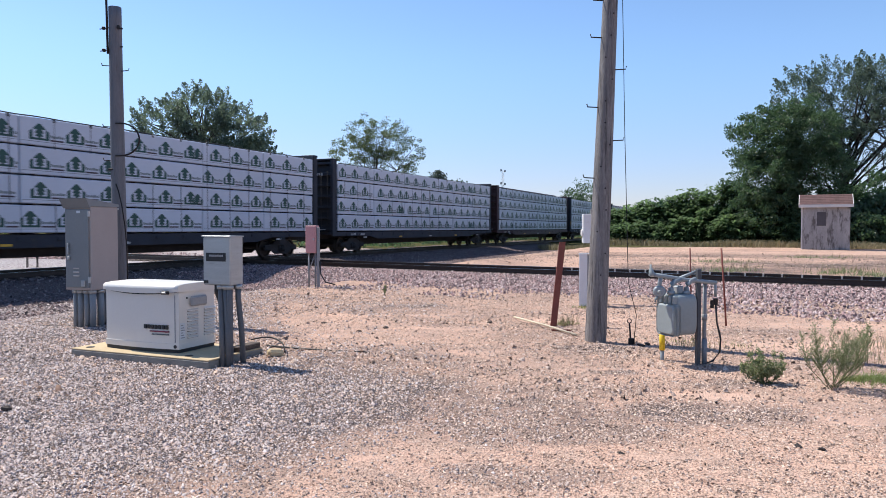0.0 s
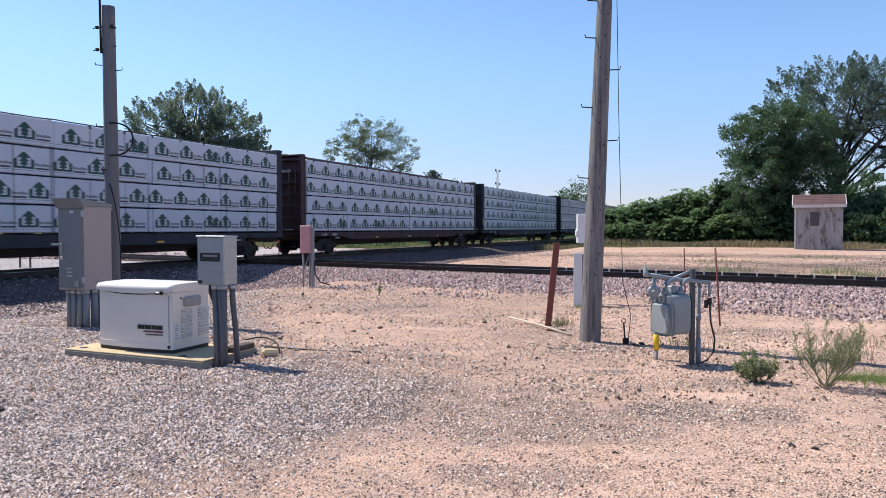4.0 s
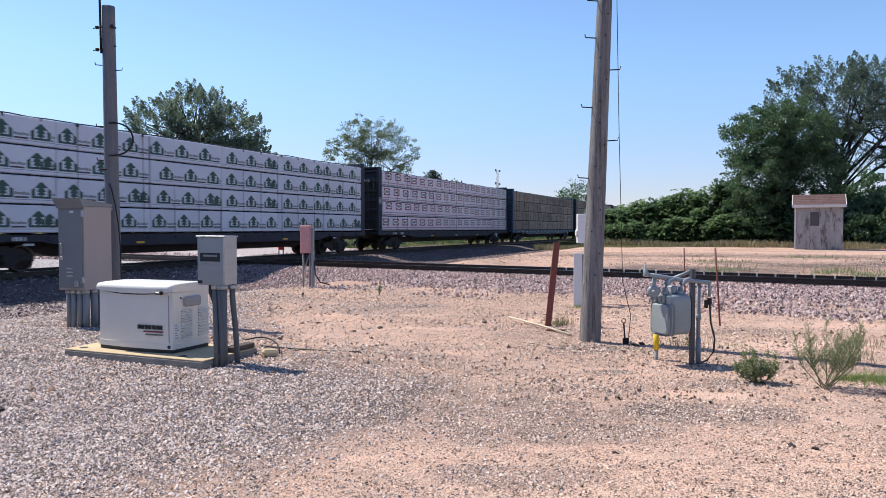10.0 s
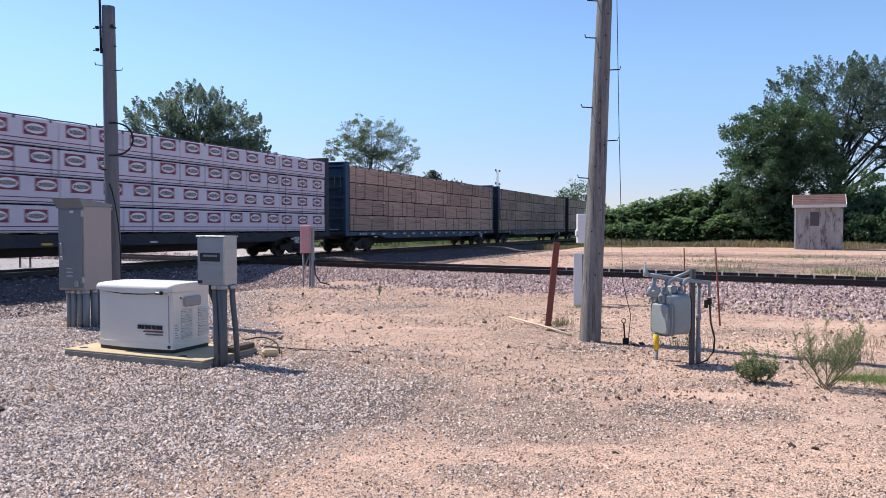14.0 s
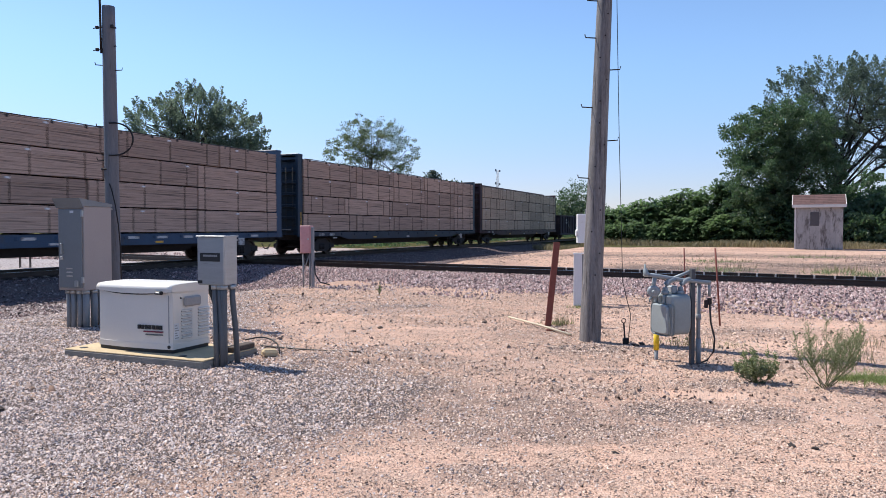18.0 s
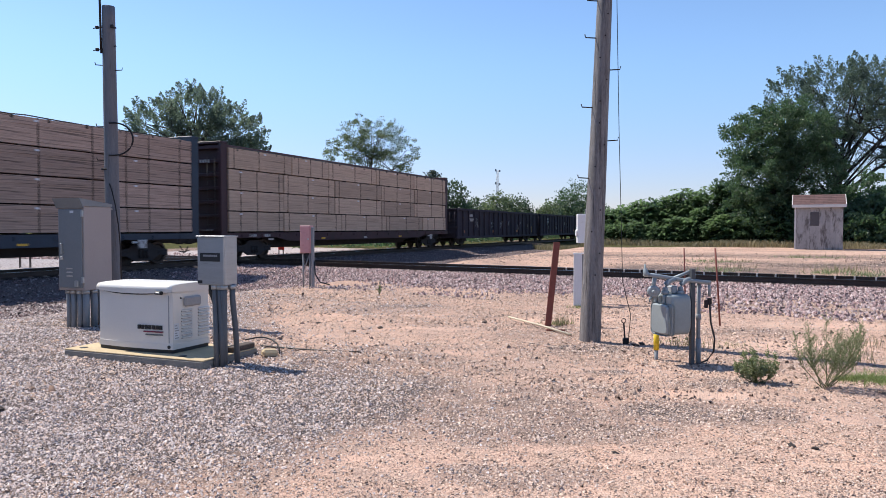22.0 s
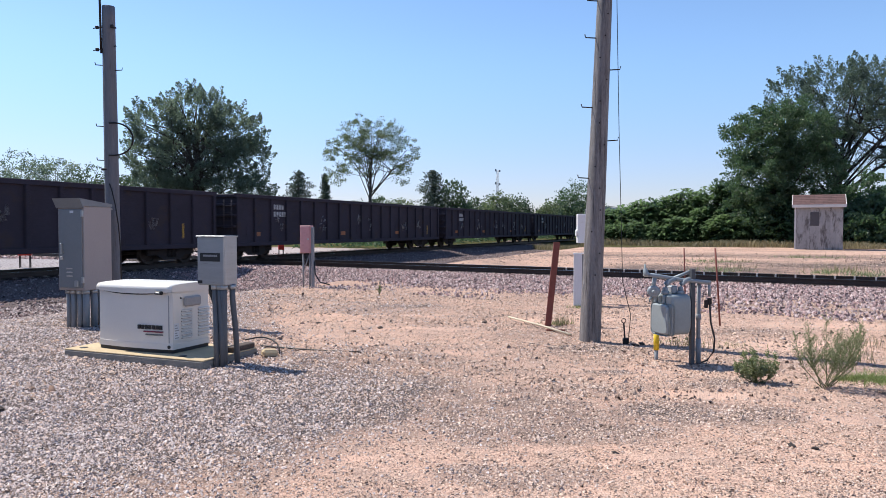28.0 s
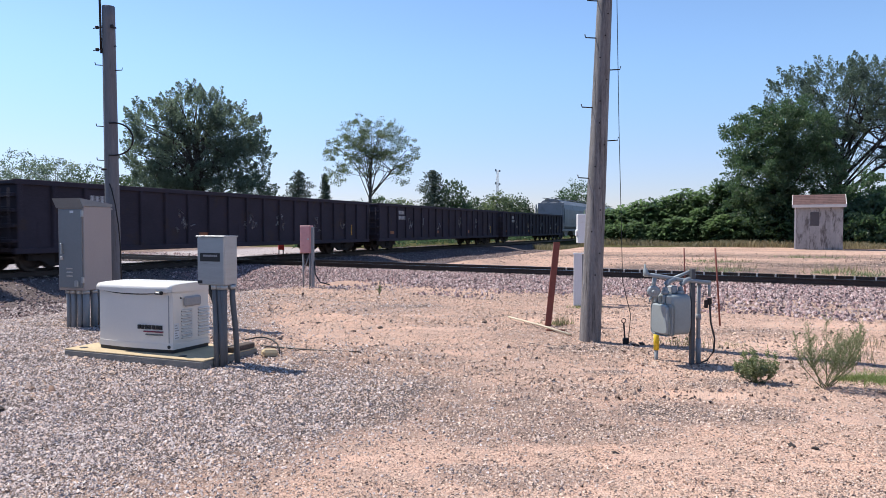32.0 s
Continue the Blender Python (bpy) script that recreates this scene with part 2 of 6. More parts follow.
# The same bark with shade under the leaves put into its colour.
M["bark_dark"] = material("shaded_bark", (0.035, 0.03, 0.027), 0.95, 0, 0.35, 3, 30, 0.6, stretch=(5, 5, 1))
M["straw"] = material("dry_grass", (0.27, 0.225, 0.14), 0.7, 0, 0.2, 1, 10, 0, island=0.4, leaf=0.3)
M["pole"] = material("weathered_pole_wood", (0.20, 0.185, 0.183), 0.62, 0, 0.55, 2.2, 26, 1.0, (0.055, 0.05, 0.05), 0.53, 3.0, stretch=(7, 7, 0.5))
M["pole_grey"] = material("grey_pole_wood", (0.15, 0.15, 0.165), 0.7, 0, 0.25, 2.2, 26, 0.6, (0.09, 0.08, 0.075), 0.58, 3.0, stretch=(7, 7, 0.5))
M["post_grey"] = material("dark_grey_post", (0.075, 0.08, 0.09), 0.6, 0.2, 0.2, 6, 50, 0.15)
M["iron"] = material("dark_iron", (0.03, 0.025, 0.024), 0.6, 0.5, 0.25, 6, 50, 0.2)
M["steel"] = material("brushed_steel", (0.42, 0.43, 0.44), 0.42, 0.75, 0.12, 2, 40, 0.05, (0.28, 0.28, 0.29), 0.6, 3, stretch=(1, 1, 8))
# One grey paint twice: warm ground bounce in the first, shade in the second.
M["cabinet"] = material("grey_cabinet_paint", (0.36, 0.305, 0.285), 0.45, 0.0, 0.06, 2, 40, 0.03, (0.31, 0.265, 0.25), 0.6, 2.5)
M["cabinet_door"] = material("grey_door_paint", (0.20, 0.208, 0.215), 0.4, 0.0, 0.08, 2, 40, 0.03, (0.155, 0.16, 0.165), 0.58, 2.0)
M["conduit"] = material("grey_conduit", (0.21, 0.225, 0.245), 0.5, 0.0, 0.1, 3, 40, 0.05)
M["conduit_dark"] = material("dark_grey_conduit", (0.095, 0.105, 0.12), 0.5, 0.0, 0.12, 3, 40, 0.05)
M["gen"] = material("cream_generator_paint", (0.69, 0.655, 0.61), 0.35, 0, 0.03, 1.5, 40, 0.02, (0.62, 0.58, 0.52), 0.66, 3)
M["gen_dark"] = material("black_plastic_base", (0.02, 0.02, 0.021), 0.6, 0, 0.2, 4, 40, 0.1)
M["vent"] = material("grey_vent", (0.30, 0.30, 0.31), 0.5, 0, 0.1, 4, 40, 0.05)
M["slab"] = material("grey_concrete", (0.24, 0.225, 0.20), 0.9, 0, 0.2, 3, 50, 0.35, (0.16, 0.15, 0.135), 0.56, 4)
M["concrete"] = material("concrete_pad", (0.50, 0.385, 0.235), 0.9, 0, 0.15, 3, 50, 0.3, (0.40, 0.34, 0.24), 0.56, 4)
M["meter"] = material("grey_meter_enamel", (0.25, 0.285, 0.295), 0.45, 0.1, 0.08, 3, 40, 0.06, (0.20, 0.21, 0.22), 0.62, 5)
M["pipe"] = material("grey_pipe_paint", (0.26, 0.29, 0.31), 0.5, 0.2, 0.1, 4, 40, 0.08)
M["yellow"] = material("yellow_sleeve", (0.72, 0.50, 0.02), 0.45, 0, 0.08, 4, 40, 0.03)
M["rust"] = material("red_rust_paint", (0.19, 0.055, 0.042), 0.75, 0, 0.25, 5, 50, 0.2, (0.13, 0.05, 0.035), 0.58, 8)
M["pink"] = material("faded_red_paint", (0.50, 0.26, 0.27), 0.6, 0, 0.12, 4, 30, 0.08, (0.36, 0.13, 0.14), 0.6, 6)
M["signalred"] = material("red_paint", (0.45, 0.03, 0.02), 0.5, 0, 0.15, 4, 40, 0.1)
M["white"] = material("white_box_paint", (0.62, 0.63, 0.65), 0.5, 0, 0.08, 3, 40, 0.05, (0.45, 0.44, 0.43), 0.63, 5)
M["wood"] = material("bleached_stick", (0.55, 0.47, 0.35), 0.85, 0, 0.2, 4, 40, 0.3)
M["shed"] = material("peeling_white_siding", (0.33, 0.315, 0.31), 0.85, 0, 0.25, 1.5, 25, 0.3, (0.12, 0.108, 0.105), 0.5, 1.8, stretch=(2.6, 2.6, 0.8))
M["shed_trim"] = material("white_trim", (0.6, 0.58, 0.56), 0.7, 0, 0.12, 2, 30, 0.1)
M["shingle"] = material("brown_shingle", (0.105, 0.056, 0.052), 0.9, 0, 0.25, 3, 40, 0.4, rand=0.15)
M["board"] = material("grey_board", (0.075, 0.07, 0.078), 0.8, 0, 0.2, 3, 30, 0.2)
M["tower"] = material("galvanised_tower", (0.35, 0.36, 0.38), 0.6, 0.4, 0.1, 2, 20, 0)


# ---- mesh helpers ----
def box(bm, a, b, bev=0.0, mi=0):
    vs = [bm.verts.new((x, y, z)) for x in (a[0], b[0]) for y in (a[1], b[1]) for z in (a[2], b[2])]
    fs = [bm.faces.new([vs[i] for i in q]) for q in ((0, 1, 3, 2), (4, 6, 7, 5), (0, 4, 5, 1), (2, 3, 7, 6), (0, 2, 6, 4), (1, 5, 7, 3))]
    for f in fs:
        f.material_index = mi
    if bev:
        es = {e for f in fs for e in f.edges}
        r = bmesh.ops.bevel(bm, geom=list(es), offset=bev, segments=1, affect="EDGES", profile=0.5)
        for f in r["faces"]:
            f.material_index = mi


def rod(bm, pts, r, seg=8, mi=0):
    pts = [Vector(p) for p in pts]
    rs = r if isinstance(r, (list, tuple)) else [r] * len(pts)
    rings = []
    for i, p in enumerate(pts):
        d = (pts[min(i + 1, len(pts) - 1)] - pts[max(i - 1, 0)]).normalized()
        up = Vector((0, 0, 1)) if abs(d.z) < 0.9 else Vector((1, 0, 0))
        s = d.cross(up).normalized()
        w = s.cross(d)
        rings.append([bm.verts.new(p + (s * math.cos(a) + w * math.sin(a)) * rs[i]) for a in (2 * math.pi * k / seg for k in range(seg))])
    for p, q in zip(rings, rings[1:]):
        for k in range(seg):
            f = bm.faces.new((p[k], p[(k + 1) % seg], q[(k + 1) % seg], q[k]))
            f.material_index, f.smooth = mi, True
    for ring in (rings[0][::-1], rings[-1]):
        bm.faces.new(ring).material_index = mi


def prism(bm, poly, lo, hi, axis="y", mi=0):
    """Extrudes a polygon of (x, z) along y, or of (y, z) along x, or of (x, y) along z."""
    def at(p, s):
        return {"y": (p[0], s, p[1]), "x": (s, p[0], p[1]), "z": (p[0], p[1], s)}[axis]
    a, b = [bm.verts.new(at(p, lo)) for p in poly], [bm.verts.new(at(p, hi)) for p in poly]
    n = len(poly)
    fs = [bm.faces.new(a), bm.faces.new(b[::-1])] + [bm.faces.new((a[i], a[(i + 1) % n], b[(i + 1) % n], b[i])) for i in range(n)]
    for f in fs:
        f.material_index = mi
# Hood and door take the grey with shade mixed into it.


def mesh_of(bm, mats, name="part"):
    bmesh.ops.recalc_face_normals(bm, faces=bm.faces)
    me = bpy.data.meshes.new(name)
    bm.to_mesh(me)
    bm.free()
    for m in mats if isinstance(mats, (list, tuple)) else [mats]:
        me.materials.append(m)
    return me


def part(name, bm, mats, parent=None, label="", at=None):
    ob = new(name, mesh_of(bm, mats, name) if isinstance(bm, bmesh.types.BMesh) else bm)
    ob.parent = parent
    if at is not None:
        ob.matrix_basis = at if isinstance(at, Matrix) else Matrix.Translation(at)
    if label:
        ob["label"] = label
    return ob


def thing(name, m, label, category, group="", kind=""):
    ob = new(name)
    ob.empty_display_size = 0.2
    ob.matrix_basis = m
    return tagged(ob, label, category, group, kind)


def made(fn, *args, **kw):
    bm = bmesh.new()
    fn(bm, *args, **kw)
    return bm


def boxes(*specs):
    bm = bmesh.new()
    for s in specs:
        box(bm, *s)
    return bm


def array_mesh(name, V, F, mats, smooth=False):
    me = bpy.data.meshes.new(name)
    k = F.shape[1]
    me.vertices.add(len(V))
    me.vertices.foreach_set("co", np.ascontiguousarray(V, dtype=np.float32).ravel())
    me.loops.add(F.size)
    me.loops.foreach_set("vertex_index", np.ascontiguousarray(F, dtype=np.int32).ravel())
    me.polygons.add(len(F))
    me.polygons.foreach_set("loop_start", np.arange(0, F.size, k, dtype=np.int32))
    if smooth:
        me.polygons.foreach_set("use_smooth", np.ones(len(F), dtype=bool))
    me.update(calc_edges=True)
    for m in mats if isinstance(mats, (list, tuple)) else [mats]:
        me.materials.append(m)
    return me


# ---- plan ----
RAIL = 0.27
TH = radians(23.69)
UX, UY = math.sin(TH), math.cos(TH)
CX, CY = -12.64 - 1.4 * UY, 20.23 + 1.4 * UX
TURN = 90 - 23.69
NX0, NY0 = -6.894, 28.998
NDX, NDY = 0.853, -0.522
GAUGE = 1.51


def train_side(x, y):
    return -((x - CX) * UY - (y - CY) * UX)


def near_side(x, y):
    return (x - NX0) * -NDY + (y - NY0) * NDX - GAUGE / 2


def wave(x, y, k, seed):
    return (np.sin(x * k + 1.7 * seed + 1.3 * np.sin(y * k * 0.7 + seed)) + np.sin(y * k * 1.1 - 0.9 * seed + 1.1 * np.sin(x * k * 0.8 + 2 * seed))
            + 0.6 * np.sin((x + y) * k * 1.9 + seed * 3)) / 2.6


def smooth(v, lo, hi):
    t = np.clip((v - lo) / (hi - lo), 0, 1)
    return t * t * (3 - 2 * t)


def height(x, y):
    dt, dn = train_side(x, y), near_side(x, y)
    z = 0.21 * np.maximum(smooth(dn, 1.5, 6), smooth(dt, 1.5, 6))
    z = z + 0.025 * wave(x, y, 0.8, 1) + 0.016 * wave(x, y, 2.9, 2) + 0.009 * wave(x, y, 7.0, 3) + 0.006 * wave(x, y, 13.0, 4)
    along = (x - CX) * UX + (y - CY) * UY
    z = z - (0.24 + 0.13 * smooth(along, -3, 5) + 0.10 * smooth(dn, -2, 2)) * smooth(dt, -10.3, -6.3) * (1 - smooth(dt, 0, 2))
    for d, out in ((np.abs(dn), 4.6), (np.abs(dt), 3.9)):
        k = 1 - smooth(d, 1.75, out)
        z = z * (1 - k) + 0.055 * k
    return z


def patches(x, y, spots, n):
    """Soft ragged ovals, each as wide and strong as named."""
    g = 0 * x
    for cx, cy, rx, ry, k in spots:
        d = np.sqrt(((x - cx) / rx) ** 2 + ((y - cy) / ry) ** 2) + 0.5 * n
        g = np.maximum(g, k * (1 - smooth(d, 0.4, 1.2)))
    return g


def gravel_cover(x, y):
    n = 0.7 * wave(x, y, 0.75, 5) + 0.5 * wave(x, y, 2.1, 6) + 0.25 * wave(x, y, 5.2, 9)
    edge = np.interp(y, [4.0, 4.6, 5.1, 5.7, 6.4, 7.0, 7.6, 8.2, 10, 13.7, 20], [-2.1, -1.7, -1.2, -0.4, 0.1, 0.0, -0.8, -1.8, -2.7, -3.9, -5.5])
    g = smooth(edge - x + 0.9 * n, -2.1, 1.4)
    g = np.maximum(g, patches(x, y, ((0.55, 6.0, 1.1, 0.8, 0.62), (2.04, 6.15, 0.6, 0.5, 0.75), (1.2, 5.5, 0.7, 0.35, 0.65), (2.0, 9.3, 0.9, 0.6, 0.85), (-1.0, 14.4, 1.6, 0.6, 0.85),
                                     (0.5, 4.55, 0.6, 0.2, 0.5), (2.9, 7.3, 0.7, 0.25, 0.65), (1.3, 7.0, 1.1, 0.4, 0.5), (4.6, 10.8, 1.4, 0.4, 0.5), (3.9, 5.2, 0.7, 0.3, 0.45), (0.6, 12.9, 1.0, 0.3, 0.5),
                                     (-1.2, 6.9, 1.6, 0.9, 0.6), (0.0, 6.6, 1.2, 0.7, 0.5), (1.9, 7.8, 0.4, 0.10, 1.0), (2.3, 6.1, 1.0, 0.45, 0.7)), n))
    return np.clip(np.maximum(g, 0.27 + 0.26 * n), 0, 1)


def bare_sand(x, y):
    """Where the sand lies smooth, almost free of stones."""
    n = 0.5 * wave(x, y, 1.1, 31) + 0.5 * wave(x, y, 3.1, 32) + 0.3 * wave(x, y, 8.0, 33)
    g = patches(x, y, ((-0.55, 4.9, 0.38, 0.2, 1.0), (-0.1, 4.95, 0.35, 0.07, 0.7), (2.7, 6.8, 0.7, 0.2, 1.0), (0.75, 5.1, 0.5, 0.08, 0.55), (1.5, 4.9, 0.6, 0.10, 0.6), (-0.6, 12.9, 2.8, 0.35, 0.75),
                       (-2.1, 10.4, 0.8, 0.5, 0.8), (-1.2, 9.6, 0.9, 0.4, 0.7), (4.6, 9.6, 1.5, 0.5, 0.9), (0.3, 9.0, 0.9, 0.3, 0.8), (3.4, 5.9, 0.5, 0.2, 0.7), (2.6, 4.7, 0.4, 0.1, 0.6), (1.9, 7.9, 0.8, 0.25, 0.9),
                       (2.4, 12.4, 1.6, 0.5, 0.8), (6.2, 11.5, 1.8, 0.5, 0.8), (-0.3, 11.2, 1.4, 0.3, 0.7), (0.7, 8.2, 0.8, 0.2, 0.6)), n)
    streak = smooth(wave(x * 0.45, y * 1.5, 1.7, 35) + 0.5 * n, 0.45, 0.95)
    return np.maximum(g, 0.45 * streak) * (1 - smooth(gravel_cover(x, y), 0.45, 0.8))


def axis(*runs):
    return np.unique(np.round(np.concatenate([np.arange(a, b, s) for a, b, s in runs]), 3))


gx = axis((-2500, -300, 220), (-300, -60, 20), (-60, -16, 1.0), (-16, 16, 0.13), (16, 60, 1.0), (60, 300, 20), (300, 2600, 220))
gy = axis((-400, -40, 60), (-40, 2, 2), (2, 22, 0.13), (22, 75, 0.6), (75, 300, 15), (300, 3200, 220))
X, Y = np.meshgrid(gx, gy)
Z = height(X, Y)
nx, ny = len(gx), len(gy)
idx = np.arange(nx * ny).reshape(ny, nx)
F = np.stack([idx[:-1, :-1], idx[:-1, 1:], idx[1:, 1:], idx[1:, :-1]], -1).reshape(-1, 4)
gm = array_mesh("ground", np.stack([X, Y, Z], -1).reshape(-1, 3), F, M["ground"], True)
dt, dn = train_side(X, Y), near_side(X, Y)
cover = gravel_cover(X, Y)
cover = np.maximum(cover, (1 - smooth(np.abs(dn), 3.4, 5.4)) * smooth(wave(X, Y, 0.8, 12), -1.2, 0.1))
cover = np.where(dn > 1.5, np.clip(0.42 + 0.55 * wave(X * 0.4, Y, 0.6, 17) + 0.35 * wave(X, Y, 1.1, 18), 0, 0.85), cover)
cover = np.maximum(cover * (1 - 0.6 * smooth(Y, 30, 44)), 0.7 * smooth(dt, 3, 4) * (1 - smooth(dt, 20, 26)))
along = (X - CX) * UX + (Y - CY) * UY
cover = cover * (1 - smooth(dt, 2, 3) * smooth(along, 27, 31))
cover = np.maximum(cover, smooth(dt, -9.5, -6.5) * (1 - smooth(dt, 3, 4)))
turf = np.maximum(smooth(Y, 49, 54) * smooth(X, 8, 12), smooth(dt, 13, 18))
turf = np.maximum(turf, smooth(dt, 2.4, 3.2) * smooth(along, 27, 31))
turf = np.maximum(turf, smooth(Y, 120, 150))
turf = np.maximum(turf, 0.62 * smooth(dn, 6, 9) * smooth(wave(X * 0.5, Y, 0.55, 41), 0.3, 0.8) * (1 - smooth(-dt, -11, -9)))
bare = bare_sand(X, Y) * (1 - smooth(dn, -3.5, -2))
# The bed mask widens over the train's shadow and darkens the ground there.
for name, a in (("gravel_cover", cover), ("bare", bare), ("turf", turf), ("bed", smooth(dt, -8.0, -5.0) * (1 - smooth(dt, 2.4, 3.2))), ("pale", smooth(dt, 2.6, 3.4) * (1 - smooth(dt, 9, 12)) * (1 - smooth(along, 26, 31)))):
    gm.attributes.new(name, "FLOAT", "POINT").data.foreach_set("value", np.ascontiguousarray(a, dtype=np.float32).ravel())
ground = tagged(new("ground", gm), "pink sandy ground with grey gravel and a shallow ditch", "ground", kind="structure")


# ---- scattered stones ----
def stones(name, xy, sizes, mat, label, lift=0.0, rng=None, flat=1.0):
    """Half-sunk chips: an uneven ring in the soil and a broken top."""
    n = len(xy)
    a = np.array([0.2, 1.7, 3.3, 4.8])[None] + rng.normal(0, 0.25, (n, 4)) + rng.uniform(0, 6.28, (n, 1))
    r = rng.uniform(0.6, 1.25, (n, 4))
    stretch = rng.uniform(0.65, 1.0, (n, 1))
    V = np.zeros((n, 6, 3))
    V[:, :4, 0], V[:, :4, 1] = np.cos(a) * r, np.sin(a) * r * stretch
    V[:, :4, 2] = rng.uniform(-0.25, 0.25, (n, 4))
    top = rng.normal(0, 0.3, (n, 2, 2))
    V[:, 4:, :2] = top + np.array([[0.35, 0.1], [-0.35, -0.1]])[None]
    V[:, 4:, 2] = rng.uniform(0.5, 1.15, (n, 2)) * flat
    t = rng.uniform(0, 6.28, n)
    c, s = np.cos(t)[:, None], np.sin(t)[:, None]
    V = np.stack([V[..., 0] * c - V[..., 1] * s, V[..., 0] * s + V[..., 1] * c, V[..., 2]], -1) * sizes[:, None, None]
    V[..., 0] += xy[:, None, 0]
    V[..., 1] += xy[:, None, 1]
    V[..., 2] += (height(xy[:, 0], xy[:, 1]) + lift * sizes)[:, None]
    T = np.array([(0, 1, 4), (1, 5, 4), (1, 2, 5), (2, 3, 5), (3, 4, 5), (3, 0, 4)])
    F = (T[None] + 6 * np.arange(n)[:, None, None]).reshape(-1, 3)
    return tagged(new(name, array_mesh(name, V.reshape(-1, 3), F, mat)), label, name, kind="stuff")


rng = np.random.default_rng(4)


def wedge(n, y0, y1, spread=0.70):
    y = rng.uniform(y0, y1, n)
    return np.stack([rng.uniform(-spread, spread, n) * y, y], -1)


def clear(p):
    return near_side(p[:, 0], p[:, 1]) < -2.6


def near_wedge(n):
    """More stones where they lie close to the eye."""
    y = 3.6 + 16.4 * rng.uniform(0, 1, n) ** 1.6
    return np.stack([rng.uniform(-0.70, 0.70, n) * y, y], -1)


p = near_wedge(270000)
p = p[(rng.uniform(0, 1, len(p)) < np.clip(gravel_cover(p[:, 0], p[:, 1]) * 1.4 - 0.28, 0.03, 1)) & clear(p)]
p = p[train_side(p[:, 0], p[:, 1]) < -5.5]
size = np.minimum(rng.lognormal(-4.66, 0.36, len(p)), 0.021) * (0.75 + 0.055 * p[:, 1])
grey = p[:, 0] + 0.5 * wave(p[:, 0], p[:, 1], 1.3, 44) + rng.normal(0, 1.1, len(p)) < -0.8 - 0.6 * smooth(-p[:, 1], -5.4, -4.6)
stones("gravel", p[grey], size[grey], M["gravel"], "loose grey gravel chips on the ground", rng=rng)
stones("mixed_gravel", p[~grey], size[~grey], M["mixed"], "loose tan and grey gravel chips on the sand", rng=rng, flat=0.85)
p = near_wedge(200000)
thick = 0.95 - 0.5 * gravel_cover(p[:, 0], p[:, 1]) + 0.45 * wave(p[:, 0], p[:, 1], 0.8, 7) + 0.3 * wave(p[:, 0], p[:, 1], 2.6, 8)
thick = np.clip(thick - 0.1 * smooth(p[:, 1], 7.5, 10), 0.32, 1) * (1 - 0.93 * smooth(bare_sand(p[:, 0], p[:, 1]), 0.25, 0.65))
p = p[(rng.uniform(0, 1, len(p)) < thick) & clear(p)]
p = p[train_side(p[:, 0], p[:, 1]) < -7.6]
stones("sand_pebbles", p, np.minimum(rng.lognormal(-4.72, 0.36, len(p)), 0.018) * (0.75 + 0.055 * p[:, 1]), M["sandstone"], "scattered tan pebbles on pink sand", rng=rng, flat=0.66)

p = wedge(24000, 6.5, 18.5, 0.68)
p = p[clear(p) & (train_side(p[:, 0], p[:, 1]) < -8) & (rng.uniform(0, 1, len(p)) < 0.42 + 0.7 * wave(p[:, 0] * 0.6, p[:, 1], 1.6, 51))]
size = np.minimum(rng.lognormal(-4.0, 0.42, len(p)), 0.05)
brown = rng.uniform(0, 1, len(p)) < 0.5
stones("broken_stones", p[brown], size[brown], M["dirt"], "coarser brown stones strewn over the sand", rng=rng)
stones("broken_stones", p[~brown], size[~brown], M["sandstone"], "coarser tan stones strewn over the sand", rng=rng)


def beside_near(n, s0, s1, o0, o1):
    s, o = rng.uniform(s0, s1, n), rng.uniform(o0, o1, n)
    return np.stack([NX0 + NDX * s - NDY * (o + GAUGE / 2), NY0 + NDY * s + NDX * (o + GAUGE / 2)], -1), o


p, off = beside_near(112000, -8, 28, -8.0, 3.2)
dense = 1.1 - smooth(np.abs(off), 3.3, 6.4) + 0.5 * wave(p[:, 0], p[:, 1], 0.9, 12) * smooth(np.abs(off), 3, 4)
p = p[(rng.uniform(0, 1, len(p)) < dense) & (np.abs(np.abs(off) - 0.755) > 0.12)]
p = p[train_side(p[:, 0], p[:, 1]) < -2.2]
stones("ballast", p, rng.uniform(0.021, 0.052, len(p)), M["ballast"], "pinkish grey crushed stone ballast beside the rails", 0.15, rng, 1.25)
p, off = beside_near(40000, 0, 55, 2.5, 18)
p = p[rng.uniform(0, 1, len(p)) < 0.6 + 0.6 * wave(p[:, 0], p[:, 1], 0.5, 21)]
p = p[train_side(p[:, 0], p[:, 1]) < -9.8]
stones("dirt_stones", p, rng.lognormal(-3.85, 0.4, len(p)), M["dirt"], "scattered stones on the dirt beyond the rails", 0.0, rng)
s_along, s_off = rng.uniform(-18, 42, 38000), rng.uniform(-3.2, 8.2, 38000)
p = np.stack([CX + UX * s_along + UY * s_off, CY + UY * s_along - UX * s_off], -1)
p = p[np.abs(np.abs(train_side(p[:, 0], p[:, 1])) - 0.755) > 0.12]
p = p[np.abs(np.abs(near_side(p[:, 0], p[:, 1])) - 0.755) > 0.12]
p = p[(np.abs(near_side(p[:, 0], p[:, 1])) > 3.0) | (train_side(p[:, 0], p[:, 1]) > -2.2)]
stones("track_ballast", p, rng.uniform(0.022, 0.055, len(p)), M["bed"], "dark grey crushed stone ballast along the train's track", 0.1, rng)
p, off = beside_near(9000, -60, -9, -4, 4)
